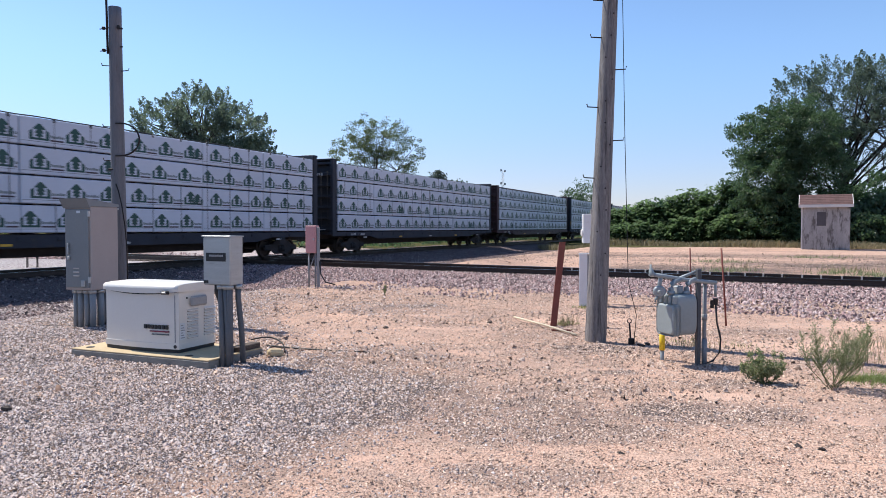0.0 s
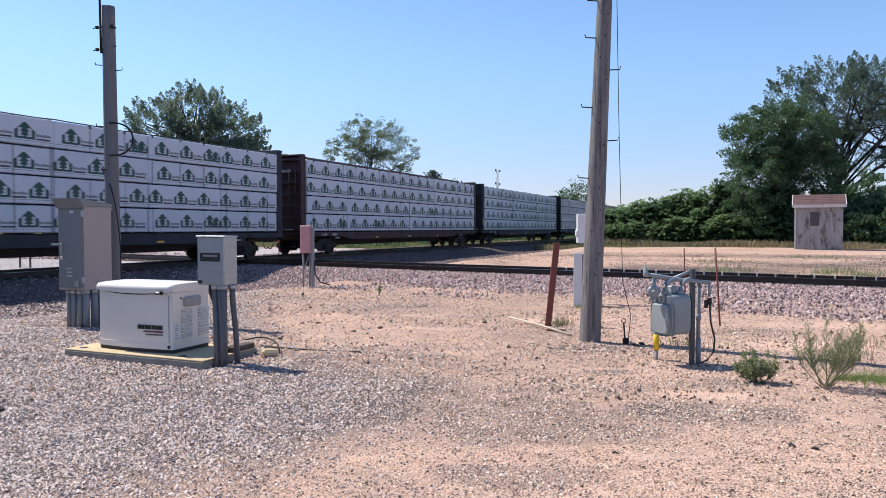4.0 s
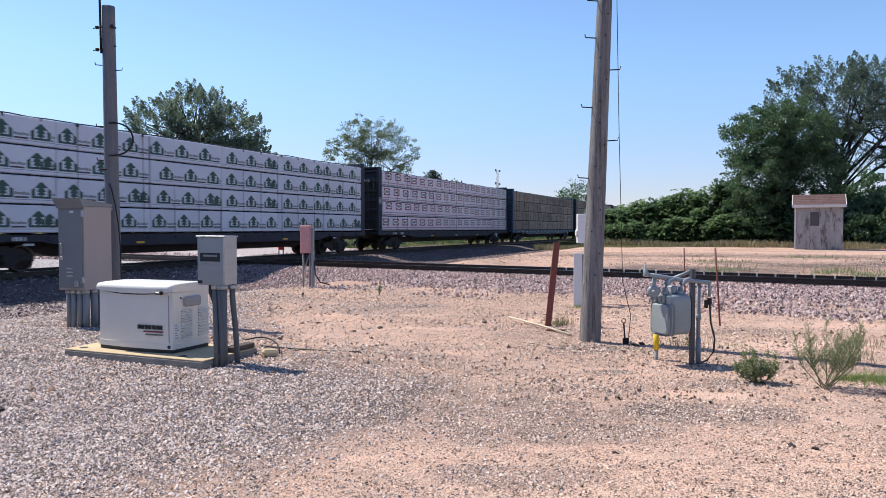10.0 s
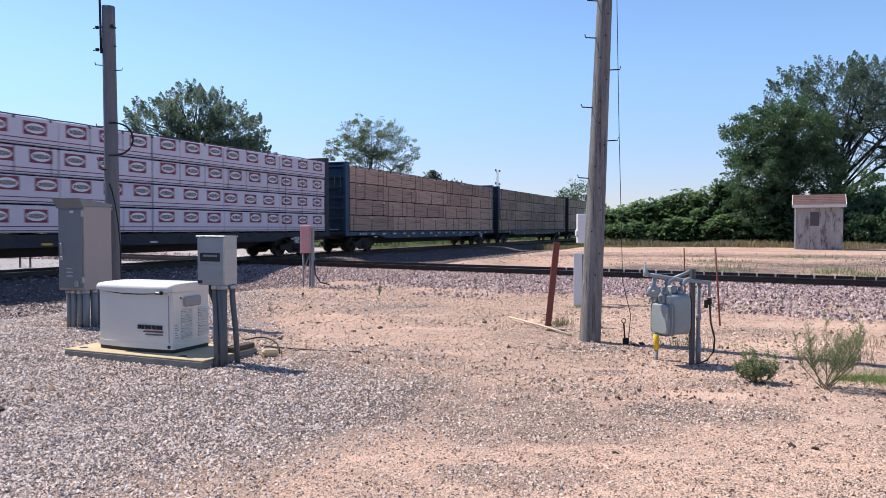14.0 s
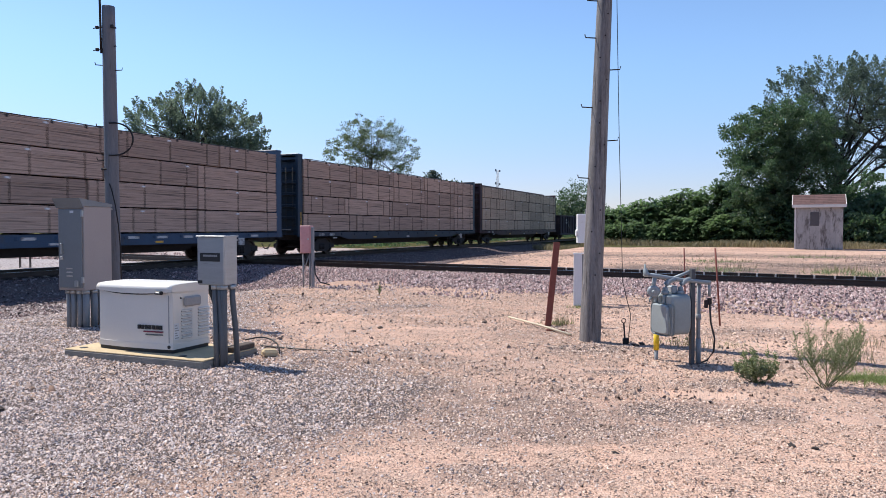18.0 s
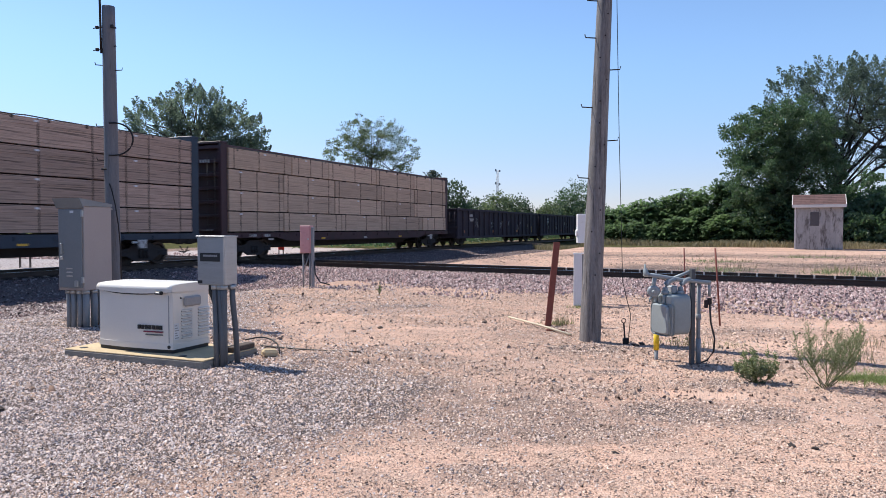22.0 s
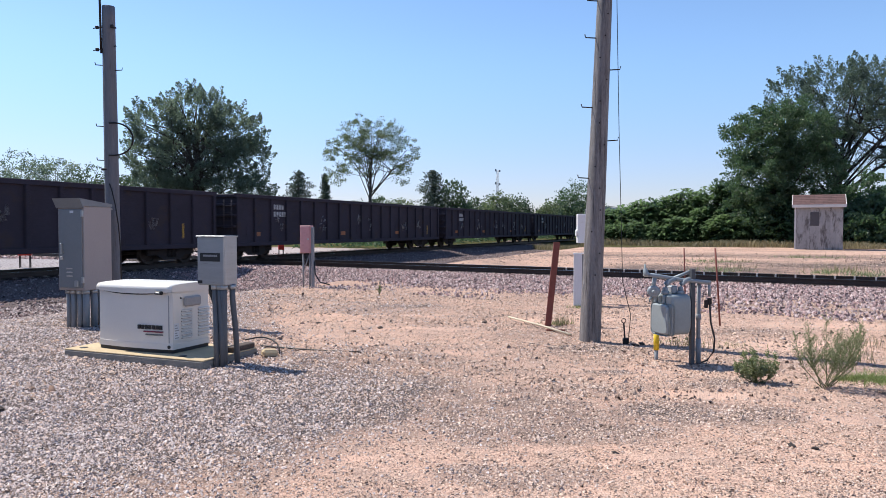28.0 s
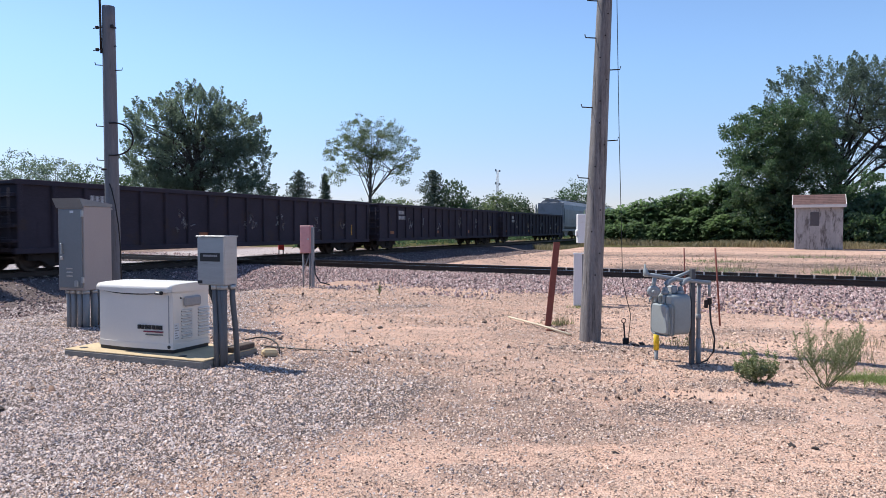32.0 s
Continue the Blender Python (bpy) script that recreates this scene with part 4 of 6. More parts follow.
def gondola(seed, label, first=False):
    r = random.Random(seed)
    L, W, ZB, ZT = 20.55, 1.5, 0.62, 2.72
    car = thing("gondola_car", Matrix(), label, "railway car", "cars of the freight train")
    p = M["gondola"]
    for y in (-W, W - 0.06):
        bm = boxes(((0.1, y, ZB), (L - 0.1, y + 0.06, ZT)))
        side = part("side_wall", bm, p, car)
        o = y - 0.09 if y < 0 else y + 0.06
        part("top_chord", boxes(((0, min(o, y), ZT - 0.12), (L, max(o + 0.09, y + 0.06), ZT + 0.04), 0.015)), p, side)
        part("bottom_chord", boxes(((0, min(o, y), ZB - 0.05), (L, max(o + 0.09, y + 0.06), ZB + 0.12), 0.015)), p, side)
        k = 0.15
        while k < L:
            part("rib", boxes(((k - 0.07, o, ZB + 0.1), (k + 0.07, o + 0.09, ZT - 0.1), 0.015)), p, side)
            k += 1.125
        if y < 0:
            for k in range(5):
                part("reflector", boxes(((0.75 + 4.5 * k, y - 0.012, 0.95 + 0.25 * (k % 2)), (0.8 + 4.5 * k, y - 0.002, 1.5))), M["mark_yellow"] if k == 4 else M["gondola"], side)
            bm = bmesh.new()
            for row, n in ((2.16, 4), (1.84, 5)):
                for k in range(n):
                    box(bm, (2.62 + 0.19 * k, y - 0.014, row), (2.73 + 0.19 * k, y - 0.002, row + 0.22))
            tagged(part("side_lettering", bm, M["mark_white"], side), kind="stuff")
            for k in range(6):
                x = 3.8 + 2.7 * k + r.uniform(-1, 1)
                bm = bmesh.new()
                for q in range(r.randrange(4, 8)):
                    a, z = x + 0.11 * q, 1.15 + r.uniform(0, 0.6)
                    rod(bm, [(a, y - 0.012, z), (a + r.uniform(-0.1, 0.16), y - 0.012, z + r.uniform(0.1, 0.38)), (a + r.uniform(0, 0.2), y - 0.012, z + r.uniform(0.0, 0.3))], 0.014, 4)
                tagged(part("paint_scrawl", bm, M["mark_white"], side), kind="stuff")
            for k in range(3):
                x = 1.5 + 6.2 * k + r.uniform(-0.5, 0.5)
                part("paint_patch", boxes(((x, y - 0.012, 0.98), (x + 0.45, y - 0.002, 1.16))), M["mark_orange"], side)
    for x0, s in ((0, 1), (L, -1)):
        bm = bmesh.new()
        a, b = sorted((x0 + s * 0.1, x0 + s * 0.16))
        box(bm, (a, -W, ZB), (b, W, ZT + 0.02))
        for z in (0.9, 1.35, 1.8, 2.25, 2.62):
            a, b = sorted((x0 - s * 0.02, x0 + s * 0.12))
            box(bm, (a, -W, z), (b, W, z + 0.11), 0.015)
        end = part("end_wall", bm, p, car)
        bm = bmesh.new()
        for z in (0.75, 1.05, 1.35, 1.65, 1.95, 2.25):
            rod(bm, [(x0 - s * 0.08, -1.42, z), (x0 - s * 0.08, -1.02, z)], 0.014, 6)
        for y in (-1.42, -1.02):
            rod(bm, [(x0 - s * 0.08, y, 0.6), (x0 - s * 0.08, y, 2.5)], 0.014, 6)
        part("ladder", bm, p, end)
        rodm = made(rod, [(x0 - s * 0.14, -0.9, 1.0), (x0 - s * 0.14, 0.9, 1.0)], 0.016, 6)
        part("end_rail", rodm, M["mark_white"], end)
    part("floor", boxes(((0.1, -W + 0.05, 0.72), (L - 0.1, W - 0.05, 0.82))), p, car)
    part("center_sill", boxes(((0, -0.28, 0.55), (L, 0.28, 0.74), 0.02)), M["truck"], car)
    running_gear(car, (1.9, L - 1.9), (0.05, L - 0.05))
    return car


def hopper(label):
    L = 17.2
    car = thing("hopper_car", Matrix(), label, "railway car", "cars of the freight train")
    prof = [(-1.0, 1.0), (-1.55, 1.5), (-1.6, 2.4), (-1.58, 3.4), (-1.42, 4.0), (-1.0, 4.42), (-0.5, 4.6), (0.5, 4.6), (1.0, 4.42), (1.42, 4.0), (1.58, 3.4), (1.6, 2.4), (1.55, 1.5), (1.0, 1.0)]
    part("body", made(prism, prof, 1.3, L - 1.3, "x"), M["hopper"], car)
    part("end_sheet", boxes(((0.2, -1.55, 1.0), (1.3, 1.55, 1.15)), ((1.1, -1.5, 1.1), (1.3, 1.5, 4.2), 0.03), ((0.2, -1.5, 1.0), (0.32, -1.38, 4.0)), ((0.2, 1.38, 1.0), (0.32, 1.5, 4.0))), M["hopper"], car)
    part("end_sheet", boxes(((L - 1.3, -1.55, 1.0), (L - 0.2, 1.55, 1.15)), ((L - 1.3, -1.5, 1.1), (L - 1.1, 1.5, 4.2), 0.03)), M["hopper"], car)
    part("running_board", boxes(((0.3, -0.75, 4.68), (L - 0.3, -0.4, 4.72)), ((0.3, 0.4, 4.68), (L - 0.3, 0.75, 4.72))), M["hopper"], car)
    part("end_ladder", boxes(*[((0.1, -1.5, 1.3 + 0.36 * k), (0.13, -1.0, 1.33 + 0.36 * k)) for k in range(9)]), M["hopper"], car)
    for k in range(3):
        x = 2.6 + 4.3 * k
        part("chute", made(prism, [(x, 1.2), (x + 3.4, 1.2), (x + 2.2, 0.45), (x + 1.2, 0.45)], -1.0, 1.0), M["hopper"], car)
    part("side_sill", boxes(((0.1, -1.5, 1.0), (L - 0.1, -1.4, 1.2)), ((0.1, 1.4, 1.0), (L - 0.1, 1.5, 1.2))), M["hopper"], car)
    running_gear(car, (1.8, L - 1.8), (0.1, L - 0.1))
    return car


CARS = []
for u0, args in ((-7.01, ("black", "green", 1, "black centerbeam flatcar stacked with white wrapped lumber, green marks")),
                 (17.40, ("black", "green", 2, "black centerbeam flatcar with four tiers of white wrapped lumber")),
                 (41.93, ("maroon", "green", 3, "maroon centerbeam flatcar with white wrapped lumber bundles")),
                 (66.48, ("black", "green", 4, "black centerbeam flatcar with yellow reflector, white wrapped lumber")),
                 (91.13, ("black", "red", 5, "black centerbeam flatcar with white wrapped lumber, red marks")),
                 (115.79, ("blue", "wood", 6, "blue centerbeam flatcar stacked with bare brown lumber")),
                 (140.14, ("darkblue", "wood", 7, "dark blue centerbeam flatcar stacked with bare brown lumber")),
                 (164.46, ("maroon", "pale", 8, "maroon centerbeam flatcar stacked with pale bare lumber"))):
    kw = {}
    if args[2] in (4, 7):
        kw["stripe"] = True
    if args[0] == "blue":
        kw["sill"] = "blue"
    if args[0] == "darkblue":
        kw["sill"] = "darkblue"
    CARS.append((u0, centerbeam(*args, **kw)))
for k in range(5):
    CARS.append((188.4 + 21.65 * k, gondola(30 + k, "dark brown steel gondola car with ribbed sides")))
for k in range(2):
    CARS.append((295.2 + 17.9 * k, hopper("grey covered hopper car with rounded roof")))


def travel(t):
    return 6.6573 * t + 0.01718 * t * t


NUDGE = {0: 0, 1: 0.02, 2: 0, 3: -0.05, 4: -0.12, 5: -0.2, 6: -0.25, 7: 0.01, 8: 0.05, 9: 0.02, 10: 0.1, 11: -0.15, 12: 0.06, 14: 0.06, 17: 0.05, 18: -0.16, 19: 0.06, 20: 0.08,
         21: -0.14, 22: 0.06, 23: -0.08, 24: 0.15, 25: 0.16, 26: 0.21, 27: 0.27, 28: 0.32, 29: 0.5, 30: 0.46, 31: 0.65, 32: 0.74}


def motions():
    for u0, car in CARS:
        rows = []
        for t in range(33):
            u = u0 - travel(t) - NUDGE.get(t, 0.0)
            rows.append((float(t), pose(CX + UX * u, CY + UY * u, RAIL, 0, 0, TURN)))
        walk(car, rows)
    steps = [k / 15 for k in range(32 * 15 + 1)]
    for w in WHEELSETS:
        x = w.location.x
        walk(w, [(t, pose(x, 0, WHEEL_R, 0, -math.degrees(travel(t) / WHEEL_R), 0)) for t in steps])


# ---- trees and plants ----
def leaf_mesh(name, C, R, n, size, mat, rng, flat=0.0):
    m = len(C)
    C, R = np.repeat(C, n, 0), np.repeat(R, n, 0)
    d = rng.normal(0, 1, (m * n, 3))
    d /= np.linalg.norm(d, axis=1, keepdims=True)
    P = C + d * R * rng.uniform(0, 1, (m * n, 1)) ** 0.45
    a = rng.normal(0, 1, (m * n, 3))
    a[:, 2] -= 0.4
    a /= np.linalg.norm(a, axis=1, keepdims=True)
    b = np.cross(a, rng.normal(0, 1, (m * n, 3)) + d * 0.6)
    b /= np.linalg.norm(b, axis=1, keepdims=True) + 1e-9
    s = size * rng.uniform(0.6, 1.3, (m * n, 1))
    c = np.cross(a, b) * s * 0.18
    V = np.stack([P - a * s * 0.5, P + b * s * 0.32 + c, P + a * s * 0.5, P - b * s * 0.32 + c], 1).reshape(-1, 3)
    F = np.arange(len(V)).reshape(-1, 4)
    return array_mesh(name, V, F, mat)


def tuft_mesh(name, C, mid, n, size, length, mat, rng):
    """Leaves along short upswept twigs, one twig from each place in C, thick at the foot and pointed at the tip."""
    m = len(C)
    ax = (C - mid) * np.array([[1, 1, 0.5]])
    ax /= np.linalg.norm(ax, axis=1, keepdims=True) + 1e-9
    ax = ax * 0.6 + np.array([[0, 0, 0.75]]) + rng.normal(0, 0.28, (m, 3))
    ax /= np.linalg.norm(ax, axis=1, keepdims=True)
    L = length * rng.uniform(0.6, 1.35, (m, 1))
    C, ax, L = np.repeat(C, n, 0), np.repeat(ax, n, 0), np.repeat(L, n, 0)
    u = rng.uniform(0, 1, (m * n, 1)) ** 0.8
    side = rng.normal(0, 1, (m * n, 3))
    side -= ax * (side * ax).sum(1, keepdims=True)
    side /= np.linalg.norm(side, axis=1, keepdims=True)
    P = C + ax * (u - 0.4) * L + side * L * 0.46 * (1.1 - u) * rng.uniform(0.1, 1, (m * n, 1)) ** 0.6
    a = ax * 0.7 + side * 0.6 + rng.normal(0, 0.35, (m * n, 3))
    a /= np.linalg.norm(a, axis=1, keepdims=True)
    b = np.cross(a, rng.normal(0, 1, (m * n, 3)))
    b /= np.linalg.norm(b, axis=1, keepdims=True) + 1e-9
    s = size * rng.uniform(0.6, 1.3, (m * n, 1))
    V = np.stack([P - a * s * 0.5, P + b * s * 0.34, P + a * s * 0.55, P - b * s * 0.34], 1).reshape(-1, 3)
    return array_mesh(name, V, np.arange(len(V)).reshape(-1, 4), mat)


def frond_mesh(name, C, n, length, mat, rng):
    """Rosettes of long drooping compound leaves, n round each shoot tip."""
    m = len(C)
    a = np.repeat(rng.uniform(0, 6.28, (m, 1)), n, 0)[:, 0] + np.tile(np.arange(n), m) * 6.283 / n + rng.normal(0, 0.2, m * n)
    L = (length * rng.uniform(0.7, 1.25, m * n))[:, None]
    lift = rng.uniform(-0.3, 1.1, m * n)[:, None]
    out = np.stack([np.cos(a), np.sin(a), 0 * a], -1)
    across = np.stack([-np.sin(a), np.cos(a), 0 * a], -1) * L * 0.19
    up = np.array([[0, 0, 1.0]])
    P = np.repeat(C, n, 0)
    knee, tip = P + out * L * 0.5 + up * L * 0.5 * lift, P + out * L * 0.95 + up * L * (0.55 * lift - 0.22)
    V = np.stack([P - across * 0.3, P + across * 0.3, knee + across, knee - across, tip + across * 0.15, tip - across * 0.15], 1).reshape(-1, 3)
    F = (np.array([(0, 1, 2, 3), (3, 2, 4, 5)])[None] + 6 * np.arange(m * n)[:, None, None]).reshape(-1, 4)
    return array_mesh(name, V, F, mat)


def clump_centres(blobs, n, rng, inner=0.35):
    out, vol = [], np.array([b[3] * b[4] * b[5] for b in blobs])
    pick = rng.choice(len(blobs), n, p=vol / vol.sum())
    for k in pick:
        b = blobs[k]
        d = rng.normal(0, 1, 3)
        d /= np.linalg.norm(d)
        f = rng.uniform(inner, 1.0) ** 0.5 * rng.uniform(0.9, 1.08)
        out.append((b[0] + d[0] * b[3] * f, b[1] + d[1] * b[4] * f, b[2] + d[2] * b[5] * f))
    return np.array(out)


def tree(name, x, y, blobs, trunk_r, clumps, clump_r, n, size, mat, seed, label, fork=0.25, limbs=26, z=0.15, group="", bark="bark", style="clump"):
    g = np.random.default_rng(seed)
    t = thing(name, pose(x, y, z), label, "tree" if "shrub" not in name else "shrub", group)
    C = clump_centres(blobs, clumps, g)
    R = g.uniform(0.55, 1.15, (clumps, 1)) * clump_r * np.array([[1, 1, 0.75]])
    top = max(b[2] + b[5] for b in blobs)
    bm = bmesh.new()
    mid = np.array([b[:3] for b in blobs]).mean(0)
    hx, hy = mid[0] * 0.6, mid[1] * 0.6
    knee = top * fork
    rod(bm, [(0, 0, 0), (0.02, 0, knee * 0.15), (hx * 0.15, hy * 0.15, knee), (hx * 0.6, hy * 0.6, top * 0.55), (hx, hy, top * 0.85)],
        [trunk_r * 1.5, trunk_r * 1.1, trunk_r * 0.85, trunk_r * 0.45, trunk_r * 0.1], 9)
    trunk = part("trunk", bm, M[bark], t)
    order = g.permutation(clumps)[:limbs]
    for k in order:
        e = Vector(C[k])
        f = min(0.8, max(fork, (e.z / top) * g.uniform(0.35, 0.75)))
        s = Vector((hx * f, hy * f, top * f * 0.9)) if f > fork else Vector((hx * 0.15, hy * 0.15, knee))
        m1 = s.lerp(e, 0.4) + Vector((g.normal(0, 0.25), g.normal(0, 0.25), 0.17 * (e - s).length))
        r0 = trunk_r * g.uniform(0.28, 0.45)
        bm = bmesh.new()
        rod(bm, [s, m1, e], [r0, r0 * 0.6, r0 * 0.15], 5)
        for q in range(3):
            e2 = Vector(C[g.integers(clumps)])
            if (e2 - m1).length < (e - s).length:
                rod(bm, [m1, m1.lerp(e2, 0.5) + Vector((0, 0, 0.2)), e2], [r0 * 0.5, r0 * 0.3, r0 * 0.08], 4)
        part("limb", bm, M[bark], trunk)
    if style == "tuft":
        crown = tuft_mesh("crown", C, mid, n, size, clump_r, mat, g)
    elif style == "frond":
        crown = frond_mesh("crown", C, n, size, mat, g)
    else:
        crown = leaf_mesh("crown", C, R, n, size, mat, g)
    part("crown", crown, None, t)
    return t


tree("maple_tree", -26.3, 76, [(-4.1, 0, 12.4, 3.1, 3.2, 3.1), (0.2, 0, 13.1, 3.5, 3.6, 3.2), (3.8, 0, 11.7, 3.4, 3.6, 3.3), (5.2, 0, 8.2, 2.7, 3.6, 3.0), (-4.9, 0, 9.0, 2.5, 3.6, 2.6), (-1.0, 0, 8.2, 4.0, 4, 3.4), (-3.3, 0, 5.8, 3.5, 4, 2.0), (4.2, 0, 5.2, 4.0, 4, 2.0)],
     0.42, 860, 1.6, 120, 0.185, M["leaf_grey"], 1, "broad dark green maple behind the train", 0.2, 44, style="tuft")
tree("slender_tree", -8.75, 85, [(-3.0, 0, 10.4, 2.5, 2.4, 2.4), (1.0, 0, 12.0, 2.6, 2.6, 2.6), (-1.6, 0, 13.0, 2.0, 2, 2.0), (3.9, 0, 10.4, 2.0, 2, 2.4), (-4.0, 0, 7.9, 1.4, 2, 1.4), (4.0, 0, 8.0, 1.4, 1.6, 1.4), (0, 0, 9.6, 2.2, 2, 2.0), (2.6, 0, 12.8, 1.5, 1.5, 1.3)],
     0.22, 330, 0.62, 46, 0.18, M["leaf_olive"], 2, "airy pale green tree with open branches behind the train", 0.34, 18)
tree("broadleaf_tree", 26.0, 55, [(-1.5, 0, 8.1, 2.9, 3, 2.8), (1.2, 0, 8.5, 3.1, 3, 2.9), (-1.8, -0.5, 5.0, 2.9, 3, 3.0), (1.9, -0.5, 5.4, 2.9, 3, 3.2), (-2.0, -1, 2.2, 2.6, 2, 2.2), (1.5, -1, 2.0, 3.5, 2, 2.2)],
     0.3, 900, 0.62, 84, 0.17, M["leaf_mid"], 3, "dense dark green tree beside the old shed", 0.12, 14)
tree("tall_tree", 37.0, 68, [(0.5, 0, 13.5, 4.4, 4.4, 4.0), (-3.3, 0, 13.4, 3.3, 3.2, 3.4), (4.4, 0, 14.4, 3.8, 4, 3.6), (-2.4, 0, 8.4, 3.2, 3, 3.0), (9, 0, 13.2, 4.2, 4, 4.6), (1.0, 1, 8.5, 3.2, 3, 2.6), (7.2, 0, 8.2, 3.0, 2.4, 1.8), (13, 1, 8, 3.0, 3, 2.5)],
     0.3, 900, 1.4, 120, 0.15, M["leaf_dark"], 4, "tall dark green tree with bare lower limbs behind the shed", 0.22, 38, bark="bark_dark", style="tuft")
tree("understorey_shrub", 33.0, 53, [(0, 0, 1.6, 4.5, 2, 2.0), (3.5, 0, 2.6, 3.5, 2, 2.6), (-1.5, 0.5, 1.2, 2.5, 2, 1.4)], 0.08, 160, 0.6, 50, 0.26, M["leaf_mid"], 5, "dense green shrub growing beside the shed", 0.2, 10)
for k, (x, y, s) in enumerate(((29.6, 52.5, 0.8), (37.5, 54.0, 1.2), (41.5, 56.0, 1.4), (33.5, 57.0, 1.45), (38.5, 60.0, 1.55), (30.8, 50.8, 0.7), (44.0, 66.0, 1.6))):
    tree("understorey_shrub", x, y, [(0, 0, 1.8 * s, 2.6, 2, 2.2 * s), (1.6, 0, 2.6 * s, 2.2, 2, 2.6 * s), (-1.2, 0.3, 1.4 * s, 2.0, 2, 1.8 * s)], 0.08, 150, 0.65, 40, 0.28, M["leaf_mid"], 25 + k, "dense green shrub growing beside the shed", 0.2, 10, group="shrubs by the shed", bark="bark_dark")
SUMAC = "leafy bright green sumac shrub in a thicket"
g = np.random.default_rng(11)
for k in range(11):
    px = 13.5 + 1.15 * k
    py = 62.5 - 0.75 * k + g.uniform(-0.8, 0.8)
    hh = 3.0 + 0.29 * min(k, 7) + g.uniform(-0.25, 0.3)
    fh = hh * g.uniform(0.42, 0.58)
    tree("sumac_shrub", px - 0.3, py - 2.4, [(0, 0, fh * 0.5, 1.3, 1.0, fh * 0.5), (0.7, -0.5, fh * 0.3, 1.0, 0.8, fh * 0.3)], 0.05, 150, 0.5, 8, 0.46, M["leaf_lime"], 140 + k, "low bright green sumac shoot at the thicket's edge", 0.2, 6, group="sumac thicket", style="frond")
    if k % 2 == 0:
        tree("sumac_shrub", px + 1.2, py + 3.2, [(0, 0, hh * 0.48, 1.9, 1.5, hh * 0.5), (0.9, 0, hh * 0.35, 1.6, 1.3, hh * 0.36)], 0.06, 230, 0.55, 8, 0.56, M["leaf_lime"], 90 + k, SUMAC, 0.2, 8, group="sumac thicket", style="frond")
    tree("sumac_shrub", px, py, [(0, 0, hh * 0.5, 1.6, 1.5, hh * 0.5), (0.7, -0.6, hh * 0.35, 1.3, 1.3, hh * 0.36), (-0.7, -0.7, hh * 0.3, 1.3, 1.2, hh * 0.32)], 0.06, 400, 0.5, 8, 0.5, M["leaf_lime" if k % 4 else "leaf_mid"], 60 + k, SUMAC, 0.2, 12, group="sumac thicket", style="frond")


def conifer(name, x, y, h, r, seed, label, tiers, shape=0.8):
    """Tiers of flat drooping sprays, longest near the foot."""
    g = np.random.default_rng(seed)
    t = thing(name, pose(x, y, 0.15), label, "tree")
    part("trunk", made(rod, [(0, 0, 0), (0, 0, h * 0.5), (0, 0, h * 0.97)], [r * 0.07, r * 0.045, 0.02], 7), M["bark"], t)
    C, R = [], []
    for k in range(tiers):
        f = 0.06 + 0.94 * k / tiers
        reach = r * (1 - f) ** shape * g.uniform(0.8, 1.15) + 0.15
        for q in range(12):
            a, l = g.uniform(0, 6.28), reach * g.uniform(0.5, 1.1)
            for w in np.arange(0.15, 1.01, 0.5 / max(l, 0.6)):
                C.append((l * w * math.cos(a), l * w * math.sin(a), h * f + 0.22 * l * w - 0.30 * l * w * w + g.normal(0, 0.16)))
                R.append((0.42, 0.42, 0.26))
    C, R = np.array(C), np.array(R)
    part("crown", leaf_mesh("crown", C, R, 12, 0.24, M["leaf_pine"], g), None, t)


conifer("pine_tree", -22.3, 110, 10.3, 4.6, 1, "dark spreading pine in the distance", 19, 0.55)
conifer("spruce_tree", -18.6, 112, 10.1, 1.9, 2, "narrow dark spruce in the distance", 20, 0.95)
conifer("pine_tree", -1.6, 108, 10.4, 3.6, 3, "dark conifer in the distance", 20, 0.45)
FAR = "distant green tree at the edge of the field"
for k, (x, y, h, w, mt) in enumerate(((1.4, 110, 8.8, 2.6, "leaf_far"), (-7.6, 122, 6.4, 3.2, "leaf_olive"), (-11.5, 125, 6.8, 3.0, "leaf_far"), (-27.5, 122, 6.4, 3.6, "leaf_far"), (-15.0, 128, 6.2, 3.0, "leaf_far"), (6.5, 132, 7.2, 3.0, "leaf_far"), (10.2, 128, 7.6, 3.2, "leaf_olive"),
                                      (13.5, 130, 7.4, 3.0, "leaf_far"), (18.6, 126, 6.4, 2.4, "leaf_olive"), (27.5, 146, 11.0, 4.4, "leaf_mid"), (-73.5, 124, 14.6, 5.5, "leaf_grey"), (-66.5, 122, 14.0, 5.0, "leaf_grey"),
                                      (-57.5, 120, 12.2, 5.0, "leaf_far"), (-50.5, 121, 12.0, 4.2, "leaf_far"), (-83, 126, 12.5, 6, "leaf_far"), (26, 140, 8, 4, "leaf_far"), (-45, 118, 9.8, 3.4, "leaf_pine"))):
    tree("far_tree", x, y, [(0, 0, h * 0.62, w, w, h * 0.40), (-w * 0.4, 0, h * 0.45, w * 0.75, w, h * 0.38), (w * 0.45, 0, h * 0.42, w * 0.7, w, h * 0.36)], 0.22, int(60 + 36 * w), 0.9 + 0.06 * w, 26, 0.38, M[mt], 100 + k, FAR, 0.2, 12, group="distant trees")
g = np.random.default_rng(19)
woods_x = g.uniform(-210, 160, 520)
woods_y = g.uniform(150, 190, 520)
C = np.stack([woods_x, woods_y, g.uniform(0.5, 5.6, 520)], -1)
